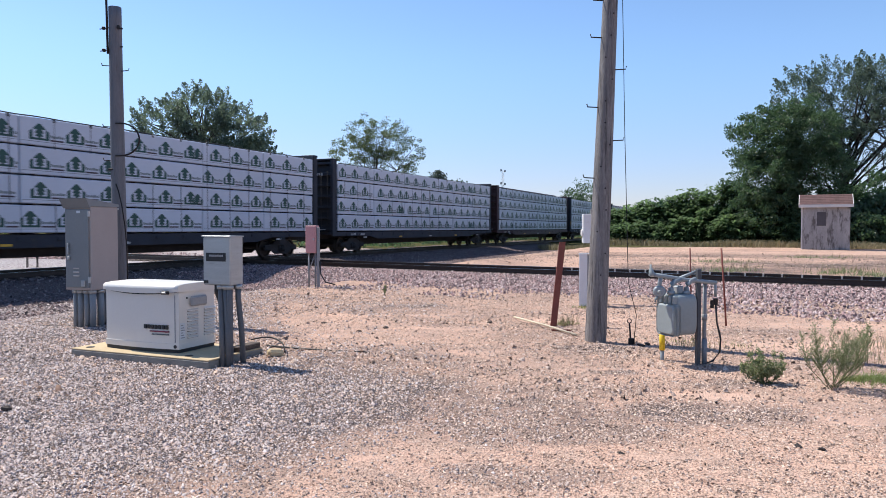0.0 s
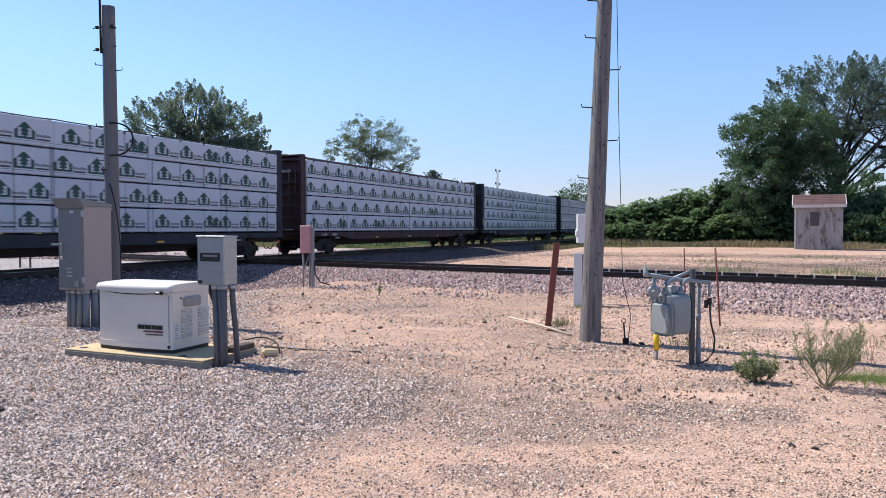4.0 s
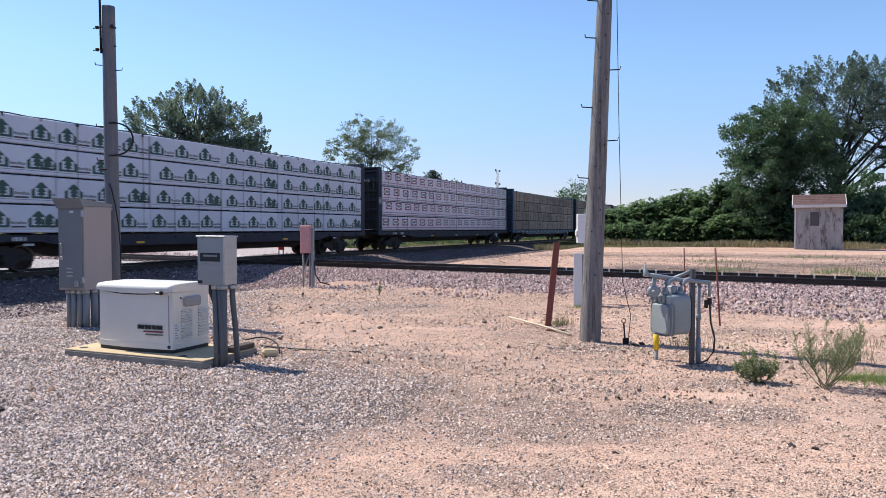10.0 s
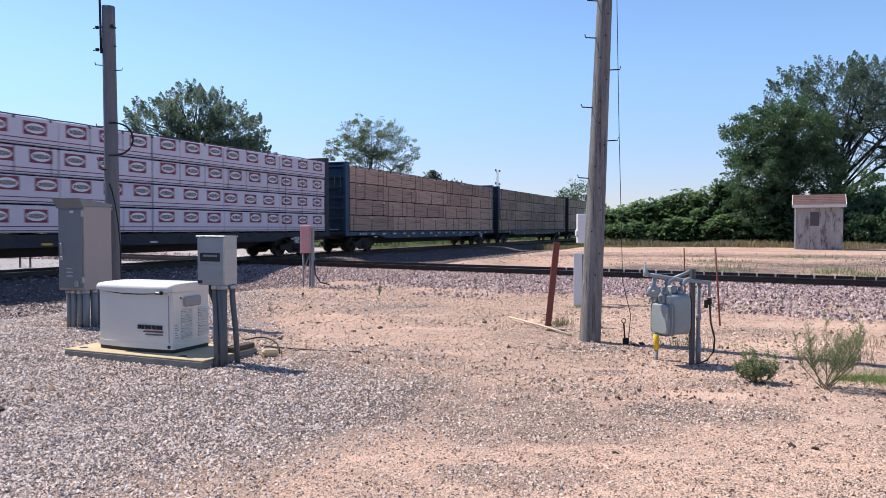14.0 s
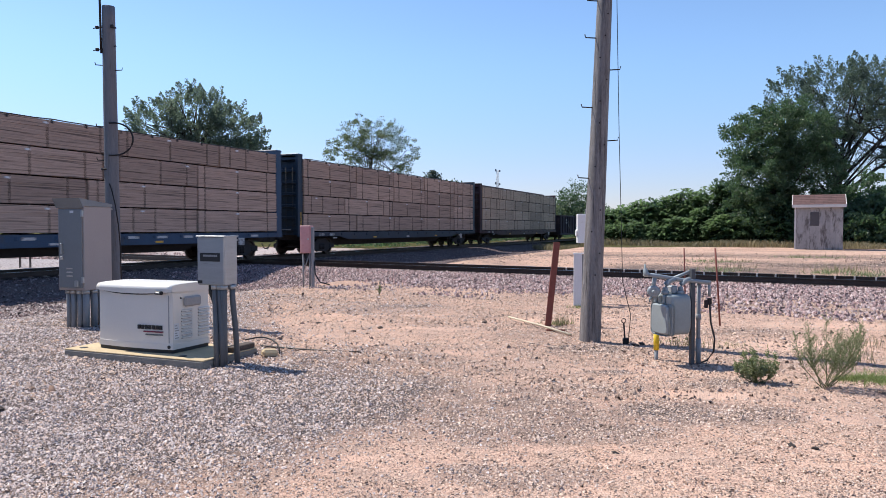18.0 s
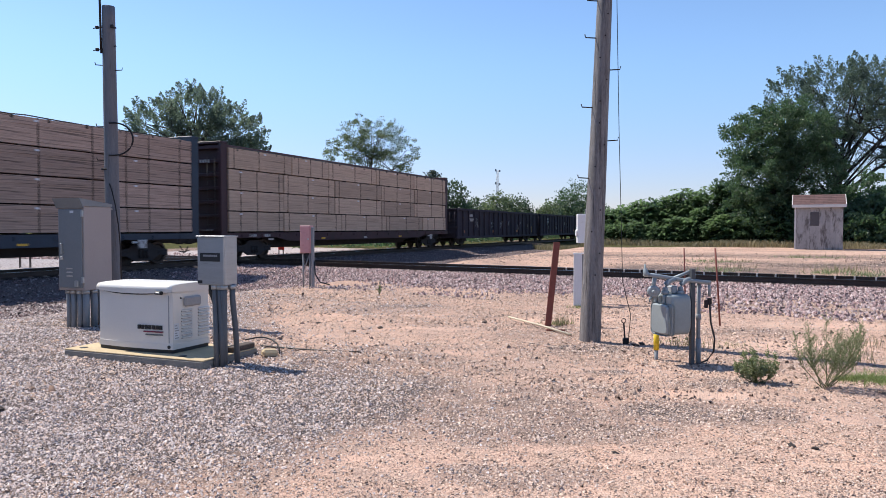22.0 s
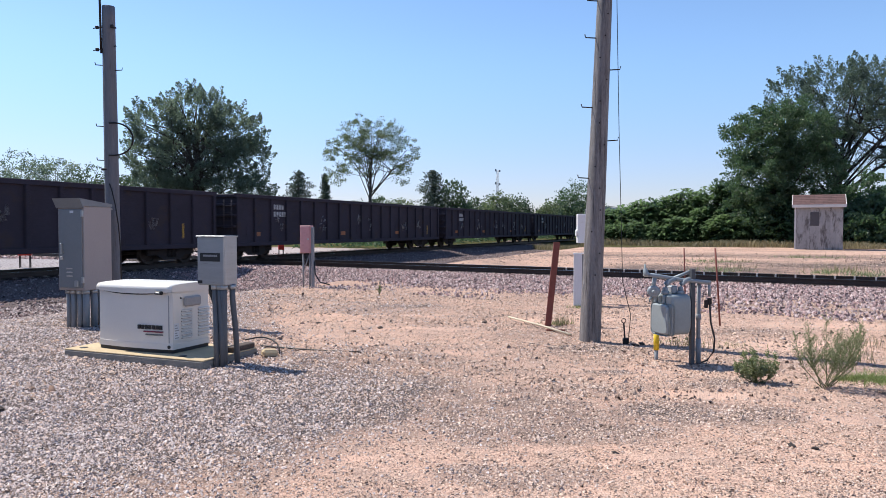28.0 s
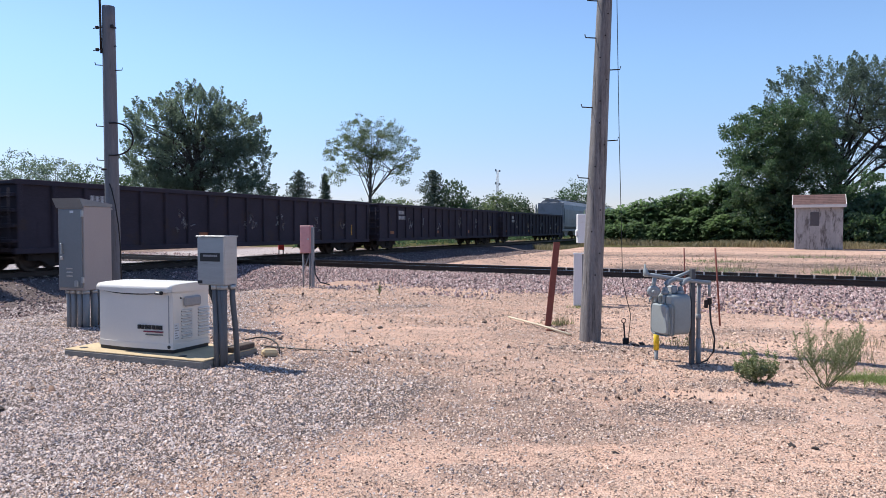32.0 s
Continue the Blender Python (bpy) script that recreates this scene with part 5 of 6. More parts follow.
tagged(new("far_woods", leaf_mesh("far_woods", C, np.full((520, 3), 2.2), 46, 0.9, M["leaf_far"], g)), "distant belt of green woods", "woods", kind="stuff")
n = 330
u, o = g.uniform(27, 105, n), g.uniform(3.6, 8.5, n)
C = np.stack([CX + UX * u - UY * o, CY + UY * u + UX * o, g.uniform(0.25, 0.95, n)], -1)
tagged(new("trackside_brush", leaf_mesh("trackside_brush", C, np.full((n, 3), 0.55), 44, 0.2, M["leaf_mid"], g)), "low green brush along the far side of the track", "brush", kind="stuff")


def blades(name, P, hts, mat, g, label, width=0.012, lean=0.35):
    n = len(P)
    a = g.uniform(0, 6.28, n)
    l = g.normal(0, lean, (n, 2)) * hts[:, None]
    w = np.stack([np.cos(a), np.sin(a)], -1) * width
    B = np.concatenate([P[:, :2], height(P[:, 0], P[:, 1])[:, None] - 0.01], 1)
    V = np.zeros((n, 5, 3))
    for i, (f, s) in enumerate(((0, -1), (0, 1), (0.55, 0.7), (0.55, -0.7), (1, 0))):
        V[:, i] = B
        V[:, i, :2] += w * s + l * f * f
        V[:, i, 2] += hts * f
    T = np.array([(0, 1, 2), (0, 2, 3), (3, 2, 4)])
    F = (T[None] + 5 * np.arange(n)[:, None, None]).reshape(-1, 3)
    return tagged(new(name, array_mesh(name, V.reshape(-1, 3), F, mat)), label, "grass", kind="stuff")


g = np.random.default_rng(23)
n = 15000
gxx = g.uniform(8, 30, n)
P = np.stack([gxx, 58.2 - 0.66 * (gxx - 13.5) + g.normal(0, 0.7, n) + 0.8 * wave(gxx, 0 * gxx, 0.9, 3)], -1)
blades("dry_grass_strip", P, g.uniform(0.15, 0.7, len(P)) * (0.75 + 0.35 * wave(P[:, 0], P[:, 1], 0.7, 6)), M["straw"], g, "tall dry grass along the thicket", 0.025)
spots = [(30.0, 38.0, 1.0), (9.0, 20.5, 0.5), (13.2, 22.3, 0.45), (16.5, 24.0, 0.5), (19.0, 26.5, 0.5), (14.9, 19.8, 0.55), (12.5, 17.0 + 6.0, 0.4), (9.6, 24.5, 0.6), (22.0, 33.0, 0.9), (17.0, 33.0, 1.0), (11.0, 29.0, 0.9), (24, 30, 1.2), (20.5, 23.5, 0.6), (17.8, 21.0, 0.5)]
P = np.concatenate([g.normal((x, y), (s * 0.8, s * 0.5), (240, 2)) for x, y, s in spots])
Q = np.concatenate([g.normal((x + 0.6, y + 0.5), (s * 1.3, s * 0.5), (90, 2)) for x, y, s in spots])
blades("dry_tufts", Q, g.uniform(0.05, 0.3, len(Q)), M["straw"], g, "sparse dry grass tufts on the dirt", 0.009, 0.5)
blades("grass_tufts", P, g.uniform(0.04, 0.17, len(P)), M["weed_pale"], g, "low green grass tufts on the dirt", 0.011, 0.6)
P = np.concatenate([g.normal((x, y), (s, s * 0.45), (k, 2)) for x, y, s, k in ((4.3, 7.45, 0.10, 300), (4.5, 7.5, 0.12, 500), (4.75, 7.42, 0.16, 800), (5.05, 7.5, 0.25, 900), (4.6, 7.25, 0.2, 250), (3.9, 9.6, 0.22, 50), (3.2, 10.0, 0.2, 40), (1.95, 11.9, 0.12, 160), (2.85, 14.45, 0.16, 160), (4.9, 7.9, 0.2, 120))])
Q = np.concatenate([g.normal((x, y), (s, s * 0.5), (k, 2)) for x, y, s, k in ((2.05, 11.85, 0.08, 60), (1.9, 11.75, 0.05, 30), (3.3, 9.5, 0.15, 60), (4.9, 8.6, 0.25, 80), (5.6, 9.4, 0.3, 80))])
blades("dry_weeds", Q, g.uniform(0.06, 0.28, len(Q)), M["straw"], g, "thin dry weeds on the sand", 0.004, 0.35)
blades("green_grass", P, g.uniform(0.03, 0.10, len(P)), M["grass"], g, "short green grass patch on the sand", 0.004, 0.6)


def weed(name, x, y, stems, hgt, spread, leaf, sides, seed, label, mat="weed", dense=3):
    g = np.random.default_rng(seed)
    t = thing(name, pose(x, y, float(height(np.array(x), np.array(y))) - 0.01), label, "weed")
    C = []
    for k in range(stems):
        a, r = g.uniform(0, 6.28), spread * g.uniform(0.15, 1) ** 0.8
        e = Vector((r * math.cos(a), r * math.sin(a) * 0.7, hgt * g.uniform(0.55, 1.0) * (1 - 0.3 * r / spread)))
        m1 = Vector((e.x * 0.74 + g.normal(0, 0.03), e.y * 0.7, e.z * 0.38))
        s0 = Vector((g.normal(0, 0.03), g.normal(0, 0.03), 0))
        bm = bmesh.new()
        rod(bm, [s0, m1, e], [0.0045, 0.0035, 0.001], 4)
        for q in range(sides):
            f = g.uniform(0.3, 0.95)
            s = s0.lerp(m1, f / 0.5) if f < 0.5 else m1.lerp(e, (f - 0.5) / 0.5)
            l = hgt * 0.24 * (1.15 - f)
            b2 = g.uniform(0, 6.28)
            tip = s + Vector((math.cos(b2) * l * 0.7, math.sin(b2) * l * 0.7, l))
            rod(bm, [s, s.lerp(tip, 0.5), tip], [0.002, 0.0015, 0.0006], 3)
            for w in np.linspace(0.2, 1, 5):
                C.append(s.lerp(tip, w))
        tagged(part("stem", bm, M[mat], t), kind="stuff")
        for f in np.linspace(0.35, 1, 9):
            C.append(s0.lerp(m1, f / 0.5) if f < 0.5 else m1.lerp(e, (f - 0.5) / 0.5))
    C = np.array(C)
    part("foliage", leaf_mesh("foliage", C, np.full((len(C), 3), leaf * 1.1), dense, leaf, M[mat], g), None, t)


weed("leafy_weed", 3.28, 7.3, 24, 0.47, 0.27, 0.021, 8, 5, "low bushy green weed on the sand", "weed_pale", 3)
weed("tall_weed", 3.80, 7.0, 15, 0.98, 0.40, 0.0125, 30, 6, "tall wispy grey-green weed near the gas meter", "weed_pale", 3)
weed("small_weed", -1.45, 16.6, 3, 0.42, 0.05, 0.018, 4, 7, "small thin weed in the gravel", "weed")

# ---- shed, mast and far fixtures ----
shed = thing("shed", pose(24.5, 46.3, 0.2, 0, 0, -27), "small weathered white wooden shed with brown shingle roof", "shed")
W2, D2, HW = 1.36, 1.15, 2.85
for name, a, b in (("front_wall", (-W2, -D2, 0), (W2, -D2 + 0.1, HW)), ("back_wall", (-W2, D2 - 0.1, 0), (W2, D2, HW)), ("side_wall", (-W2, -D2 + 0.1, 0), (-W2 + 0.1, D2 - 0.1, HW)), ("side_wall", (W2 - 0.1, -D2 + 0.1, 0), (W2, D2 - 0.1, HW))):
    wl = part(name, boxes((a, b)), M["shed"], shed)
    if name == "front_wall":
        for k in range(20):
            x = -W2 + 0.136 * k
            part("siding_board", boxes(((x + 0.0015, -D2 - 0.018, 0.02), (x + 0.1345, -D2, HW - 0.05), 0.004)), M["shed"], wl)
        part("boarded_window", boxes(((-0.48, -D2 - 0.05, 1.55), (0.02, -D2 - 0.018, 2.42), 0.01)), M["board"], wl)
for x in (-W2, W2 - 0.06):
    part("gable", made(prism, [(-D2, HW), (D2, HW), (0, HW + 0.62)], x, x + 0.06, "x"), M["shed"], shed)
for x in (-W2 - 0.03,):
    part("corner_trim", boxes(((x, -D2 - 0.035, 0), (x + 0.08, -D2 - 0.018, HW))), M["shed_trim"], shed)
part("fascia", boxes(((-W2 - 0.16, -D2 - 0.26, HW - 0.14), (W2 + 0.16, -D2 - 0.2, HW + 0.06), 0.01)), M["shed_trim"], shed)
for s in (-1, 1):
    bm = bmesh.new()
    prism(bm, [(s * (D2 + 0.24), HW - 0.03), (0, HW + 0.66), (0, HW + 0.72), (s * (D2 + 0.24), HW + 0.03)], -W2 - 0.15, W2 + 0.15, "x")
    roof = part("roof_slope", bm, M["shingle"], shed)
    if s < 0:
        for row in range(6):
            f0, f1 = row / 6, (row + 1.1) / 6
            for k in range(12):
                x = -W2 - 0.15 + (2 * W2 + 0.3) * k / 12
                ya, za, yb, zb = s * (D2 + 0.26) * (1 - f0), HW + 0.035 + 0.69 * f0 + 0.022, s * (D2 + 0.26) * (1 - min(1, f1)), HW + 0.035 + 0.69 * min(1, f1) + 0.008
                part("shingle", made(prism, [(ya, za - 0.012), (yb, zb - 0.006), (yb, zb), (ya, za)], x + 0.004, x + (2 * W2 + 0.3) / 12 - 0.004, "x"), M["shingle"], roof)
for x in (-W2 - 0.18, W2 + 0.14):
    part("rake_trim", made(prism, [(-D2 - 0.26, HW - 0.12), (0, HW + 0.6), (0, HW + 0.74), (-D2 - 0.26, HW + 0.05)], x, x + 0.04, "x"), M["shed_trim"], shed)

mast = thing("lattice_mast", pose(23.0, 300, 0), "thin grey lattice radio mast above distant trees", "mast")
for x, y in ((-0.6, -0.35), (0.6, -0.35), (0, 0.7)):
    part("leg", made(rod, [(x, y, 0), (x * 0.6, y * 0.6, 26)], 0.09, 5), M["tower"], mast)
for k in range(12):
    z = 2 * k
    part("brace", made(rod, [(-0.6, -0.35, z), (0.5, -0.3, z + 2)], 0.05, 4), M["tower"], mast)
for z in (20.0, 25.5):
    part("antenna", boxes(((-1.1, -0.5, z), (-0.5, 0.1, z + 1.0), 0.05), ((0.5, -0.5, z - 0.3), (1.2, 0.1, z + 0.6), 0.05)), M["tower"], mast)

for x, y, z0, z1, hw in ((-8.8, 38.5, 0.3, 0.85, 0.15), (-15.57, 26.4, 0.46, 0.70, 0.22)):
    st = thing("switch_box", pose(x, y, 0.12, 0, 0, 20), "small red trackside box on thin legs", "trackside box", "red trackside boxes")
    part("body", boxes(((-hw, -0.15, z0), (hw, 0.15, z1), 0.02)), M["signalred"], st)
    for a in (-0.15, 0.15):
        for b in (-0.1, 0.1):
            part("leg", made(rod, [(a * hw / 0.2, b, -0.1), (a * hw / 0.2, b, z0 + 0.02)], 0.018, 6), M["iron"], st)

# ---- poles ----
pole = thing("utility_pole", pose(2.07, 9.95, -0.05), "weathered brown wooden utility pole with iron steps", "utility pole")


def pole_shape(bm, height_m, r0, r1, lx, ly, seed):
    r = random.Random(seed)
    n, rings = 20, []
    for k in range(25):
        f = k / 24
        rr = r0 + (r1 - r0) * f
        rings.append([bm.verts.new((lx * f + rr * (1 + 0.025 * math.sin(3 * a + 4 * f) + 0.02 * math.sin(9 * a + seed)) * math.cos(a), ly * f + rr * (1 + 0.025 * math.sin(5 * a - 3 * f)) * math.sin(a), height_m * f)) for a in (2 * math.pi * q / n for q in range(n))])
    for p, q in zip(rings, rings[1:]):
        for k in range(n):
            bm.faces.new((p[k], p[(k + 1) % n], q[(k + 1) % n], q[k])).smooth = True
    bm.faces.new(rings[-1])


part("shaft", made(pole_shape, 9.0, 0.150, 0.062, 0.325, 0.0, 3), M["pole"], pole)


def step(parent, x, y, z, s, reach=0.16):
    part("step", made(rod, [(x, y, z), (x + s * reach, y, z + 0.008), (x + s * (reach + 0.012), y, z + 0.05)], 0.0085, 6), M["iron"], parent)


for z, s in ((0.05 + 4.78, -1), (0.05 + 4.27, -1), (0.05 + 3.83, 1), (0.05 + 3.31, -1), (0.05 + 2.85, 1), (0.05 + 2.33, -1), (5.3, 1), (5.8, -1), (6.3, 1)):
    z -= 0.035
    f = z / 9
    step(pole, 0.325 * f + s * (0.142 - 0.088 * f), -0.03, z, s, 0.145)
for k in range(16):
    f = (1.0 + 0.3 * k) / 9
    a = -1.57 + 0.5 * math.sin(k * 2.3)
    rr = 0.150 - 0.088 * f
    c = Vector((0.325 * f + rr * math.cos(a), rr * math.sin(a), f * 9))
    part("bolt", made(rod, [c, c + Vector((0.012 * math.cos(a), 0.012 * math.sin(a), 0))], 0.011, 6), M["iron"], pole)
part("ground_wire", made(rod, [(0.325, -0.05, 5.2), (0.375, -0.06, 3.0), (0.43, -0.1, 0.9), (0.52, -0.2, 0.45), (0.50, -0.15, 0.06)], 0.005, 5), M["iron"], pole)
rodt = thing("ground_rod", pose(2.55, 9.85, 0.0), "short dark iron anchor rod in the sand", "anchor rod")
part("shaft", made(rod, [(0, 0, -0.1), (-0.03, 0, 0.28)], 0.012, 6), M["iron"], rodt)
part("eye", made(rod, [(-0.03 + 0.03 * math.cos(a), 0, 0.31 + 0.03 * math.sin(a)) for a in np.linspace(-1.6, 4.4, 12)], 0.006, 5), M["iron"], rodt)
part("clamp", boxes(((-0.04, -0.03, -0.02), (0.04, 0.03, 0.07), 0.01)), M["iron"], rodt)

pole = thing("short_utility_pole", pose(-5.788, 12.45, -0.05), "grey wooden pole with conduit and cable loop", "utility pole")
part("shaft", made(pole_shape, 5.5, 0.124, 0.106, -0.032, 0.0, 5), M["pole_grey"], pole)
for z, s in ((4.39, 1), (4.48, -1), (3.42, -1), (2.83, -1)):
    f = z / 5.55
    step(pole, -0.032 * f + s * 0.108, -0.03, z, s, 0.12)
part("conduit", made(rod, [(-0.135, -0.07, 4.68), (-0.16, -0.07, 6.4)], 0.02, 8), M["iron"], pole)
for z in (4.73, 5.11):
    bm = made(rod, [(-0.26, -0.09, z - 0.01), (-0.10, -0.1, z + 0.01)], 0.009, 6)
    box(bm, (-0.215, -0.12, z - 0.022), (-0.165, -0.07, z + 0.032), 0.008)
    part("bracket", bm, M["iron"], pole)
part("bracket", boxes(((0.05, -0.13, 5.10), (0.10, -0.08, 5.16), 0.008), ((0.09, -0.12, 5.09), (0.15, -0.105, 5.115))), M["iron"], pole)
part("bolt", made(rod, [(0.085, -0.06, 4.80), (0.125, -0.07, 4.80)], 0.012, 6), M["iron"], pole)
loop = [(0.0, -0.1, 3.47)] + [(0.10 + 0.32 * math.sin(a), -0.12, 3.19 + 0.28 * math.cos(a)) for a in np.linspace(0.0, 3.14, 14)] + [(0.0, -0.12, 2.91)]
part("cable_loop", made(rod, loop, 0.015, 6), M["iron"], pole)
part("cable_drop", made(rod, [(0.0, -0.12, 2.42), (0.06, -0.15, 2.28), (0.12, -0.17, 2.05), (0.17, -0.17, 1.7), (0.2, -0.17, 1.3), (0.2, -0.15, 0.3)], 0.011, 6), M["iron"], pole)
part("band", made(rod, [(-0.07, 0, 2.66), (-0.07, 0, 2.69)], 0.117, 16), M["iron"], pole)
part("bolt", made(rod, [(0.02, -0.1, 1.98), (0.02, -0.13, 1.98)], 0.02, 8), M["clip"], pole)

# ---- electrical cabinet ----
cab = thing("electrical_cabinet", pose(-5.72, 11.3, 0, 0, 0, 71.8), "tall grey steel electrical cabinet on conduit legs", "electrical cabinet")
CW, CD = 0.58, 0.53
part("body", boxes(((0, 0, 0.60), (CW, CD, 1.95), 0.008)), M["cabinet"], cab)
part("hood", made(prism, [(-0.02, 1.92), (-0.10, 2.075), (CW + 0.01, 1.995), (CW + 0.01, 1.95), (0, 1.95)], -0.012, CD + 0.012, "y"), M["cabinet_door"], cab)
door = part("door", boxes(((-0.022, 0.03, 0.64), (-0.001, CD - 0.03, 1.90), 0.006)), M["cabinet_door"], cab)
part("handle", boxes(((-0.06, CD - 0.12, 1.18), (-0.022, CD - 0.09, 1.36), 0.006), ((-0.045, CD - 0.13, 1.2), (-0.022, CD - 0.08, 1.24))), M["steel"], door)
part("padlock", boxes(((-0.05, CD - 0.13, 1.09), (-0.022, CD - 0.08, 1.15), 0.006)), M["clip"], door)
for z in (0.82, 0.88, 0.94):
    part("louver", boxes(((-0.032, 0.22, z), (-0.022, 0.34, z + 0.022), 0.003)), M["clip"], door)
part("nameplate", boxes(((-0.027, CD - 0.34, 1.84), (-0.022, CD - 0.27, 1.88))), M["white"], door)
part("latch_bracket", boxes(((-0.05, CD - 0.44, 0.66), (-0.001, CD - 0.36, 0.76), 0.008)), M["steel"], cab)
for z in (0.72, 1.78):
    part("hinge", boxes(((-0.04, 0.0, z), (-0.001, 0.035, z + 0.1), 0.005)), M["steel"], cab)
for k, (x, y, r) in enumerate(((0.1, 0.44, 0.035), (0.1, 0.33, 0.045), (0.1, 0.2, 0.045), (0.1, 0.08, 0.05), (0.26, 0.08, 0.055), (0.42, 0.1, 0.05), (0.42, 0.42, 0.04))):
    part("conduit_leg", made(rod, [(x, y, -0.1), (x + 0.01, y, 0.3), (x, y, 0.61)], r, 10), M["conduit"], cab)
    part("collar", made(rod, [(x, y, 0.54), (x, y, 0.60)], r + 0.012, 10), M["steel"], cab)

# ---- generator on its pad ----
A22 = -22.4
pad = thing("concrete_pad", pose(-2.74, 8.05, 0, 0, 0, A22), "flat tan concrete pad on the gravel", "pad")
part("slab", made(box, (-2.2, 0, -0.1), (0, 1.0, 0.070), 0.012), M["slab"], pad)
part("top_coat", made(box, (-2.195, 0.005, 0.069), (-0.005, 0.995, 0.085), 0.006), M["concrete"], pad)
part("raised_edge", boxes(((-0.16, 0.55, 0.085), (-0.02, 0.98, 0.15), 0.01)), M["tie"], pad)
for x, y in ((-2.02, 0.14), (-0.42, 0.14)):
    part("lifting_hole", made(rod, [(x, y, 0.083), (x, y, 0.09)], 0.05, 12), M["gen_dark"], pad)
gen = thing("standby_generator", pose(-3.25, 8.5, 0.085, 0, 0, A22), "cream standby generator with louvred end panel", "generator")
GL, GW, GH = 1.2, 0.64, 0.80


def bowed(x0, x1, bow, depth, inset=0.0):
    """A footprint with a front that bows outward in the middle."""
    pts = [(x0 + (x1 - x0) * k / 14, inset - bow * (1 - (2 * k / 14 - 1) ** 2)) for k in range(15)]
    return pts + [(x1, depth), (x0, depth)]


def bowed_box(bm, x0, x1, bow, inset, depth, z0, z1, bev):
    prism(bm, bowed(x0, x1, bow, depth, inset), z0, z1, "z")
    edges = [e for e in bm.edges if len(e.link_faces) == 2 and e.calc_face_angle(0) > 0.5]
    bmesh.ops.bevel(bm, geom=edges, offset=bev, segments=2, affect="EDGES", profile=0.5)


BOW = 0.045
part("base", made(bowed_box, -GL + 0.01, -0.01, BOW, 0.01, GW - 0.01, 0, 0.05, 0.006), M["gen_dark"], gen)
part("skirt", made(bowed_box, -GL, 0, BOW, 0, GW, 0.045, 0.112, 0.010), M["gen"], gen)
part("housing", made(bowed_box, -GL + 0.008, -0.008, BOW, 0.008, GW - 0.008, 0.108, 0.738, 0.016), M["gen"], gen)
part("corner_seam", boxes(((-0.062, -0.0085, 0.125), (-0.056, 0.03, 0.70))), M["vent"], gen)
bm = bmesh.new()
rows = []
for k in range(15):
    x, y = bowed(-GL - 0.012, 0.012, BOW, GW)[k]
    drop = 0.028 * (1 - (2 * k / 14 - 1) ** 2)
    rows.append([bm.verts.new((x, y + a, b)) for a, b in ((-0.022, 0.745 - drop), (-0.026, 0.778), (-0.016, 0.806), (0.012, 0.824), (0.12, 0.834), (GW * 0.6, 0.838), (GW - y - 0.02, 0.83), (GW - y + 0.01, 0.81), (GW - y + 0.01, 0.73), (0.01, 0.742 - drop * 0.5))])
for p, q in zip(rows, rows[1:]):
    for k in range(10):
        bm.faces.new((p[k], q[k], q[(k + 1) % 10], p[(k + 1) % 10])).smooth = 1 <= k <= 5
bm.faces.new(rows[0])
bm.faces.new(rows[-1][::-1])
lid = part("lid", bm, M["gen"], gen)
# Thin black strip added as the shadow line beneath the lid's front edge.
bm = bmesh.new()
for k in range(14):
    q = []
    for m in (k, k + 1):
        x, y = bowed(-GL + 0.02, -0.02, BOW, GW)[m]
        drop = 0.028 * (1 - (2 * m / 14 - 1) ** 2)
        q.append(((x, y - 0.001, 0.747 - drop), (x, y - 0.001, 0.739 - 1.35 * drop)))
    top, foot = [[(px, py + d, pz) for d in (0, 0.02)] for px, py, pz in (q[0][0], q[1][0])], [[(px, py + d, pz) for d in (0, 0.02)] for px, py, pz in (q[0][1], q[1][1])]
    v = [bm.verts.new(c) for c in (top[0][0], top[1][0], foot[1][0], foot[0][0], top[0][1], top[1][1], foot[1][1], foot[0][1])]
    for f in ((0, 1, 2, 3), (7, 6, 5, 4), (0, 4, 5, 1), (3, 2, 6, 7), (0, 3, 7, 4), (1, 5, 6, 2)):
        bm.faces.new([v[n] for n in f])
part("lid_seam", bm, M["gen_dark"], lid)
latch = part("latch", made(rod, [(-0.19, -0.075, 0.735), (-0.10, -0.066, 0.735)], 0.022, 10), M["gen_dark"], lid)
part("latch_plate", boxes(((-0.175, -0.1, 0.728), (-0.115, -0.085, 0.744), 0.004)), M["steel"], latch)
bm = bmesh.new()
for k in range(7):
    box(bm, (-0.51 + 0.053 * k, -0.050 + 0.0035 * k, 0.285), (-0.51 + 0.053 * k + 0.040, -0.02 + 0.0035 * k, 0.335))
tagged(part("brand_mark", bm, M["gen_dark"], gen), "dark printed mark", kind="stuff")
part("brand_line", boxes(((-0.42, -0.047, 0.250), (-0.30, -0.02, 0.264)), ((-0.30, -0.042, 0.250), (-0.14, -0.005, 0.264))), M["logo_red"], gen)
bm = bmesh.new()
for k in range(14):
    box(bm, (-0.39 + 0.018 * k, -0.0455 + 0.0012 * k, 0.213), (-0.39 + 0.018 * k + 0.012, -0.01 + 0.0012 * k, 0.227))
tagged(part("small_print", bm, M["logo_grey"], gen), kind="stuff")
for yy in (0.06, 0.35):
    for k in range(9):
        z = 0.17 + 0.041 * k
        part("louver", made(prism, [(-0.008, z), (0.012, z - 0.004), (0.012, z + 0.004), (-0.008, z + 0.022)], yy + 0.09, yy + 0.29 if yy > 0.2 else yy + 0.27, "y"), M["gen"], gen)
        part("louver_gap", boxes(((-0.0085, yy + 0.09, z - 0.010), (-0.005, yy + 0.27, z + 0.003))), M["gen_dark"], gen)
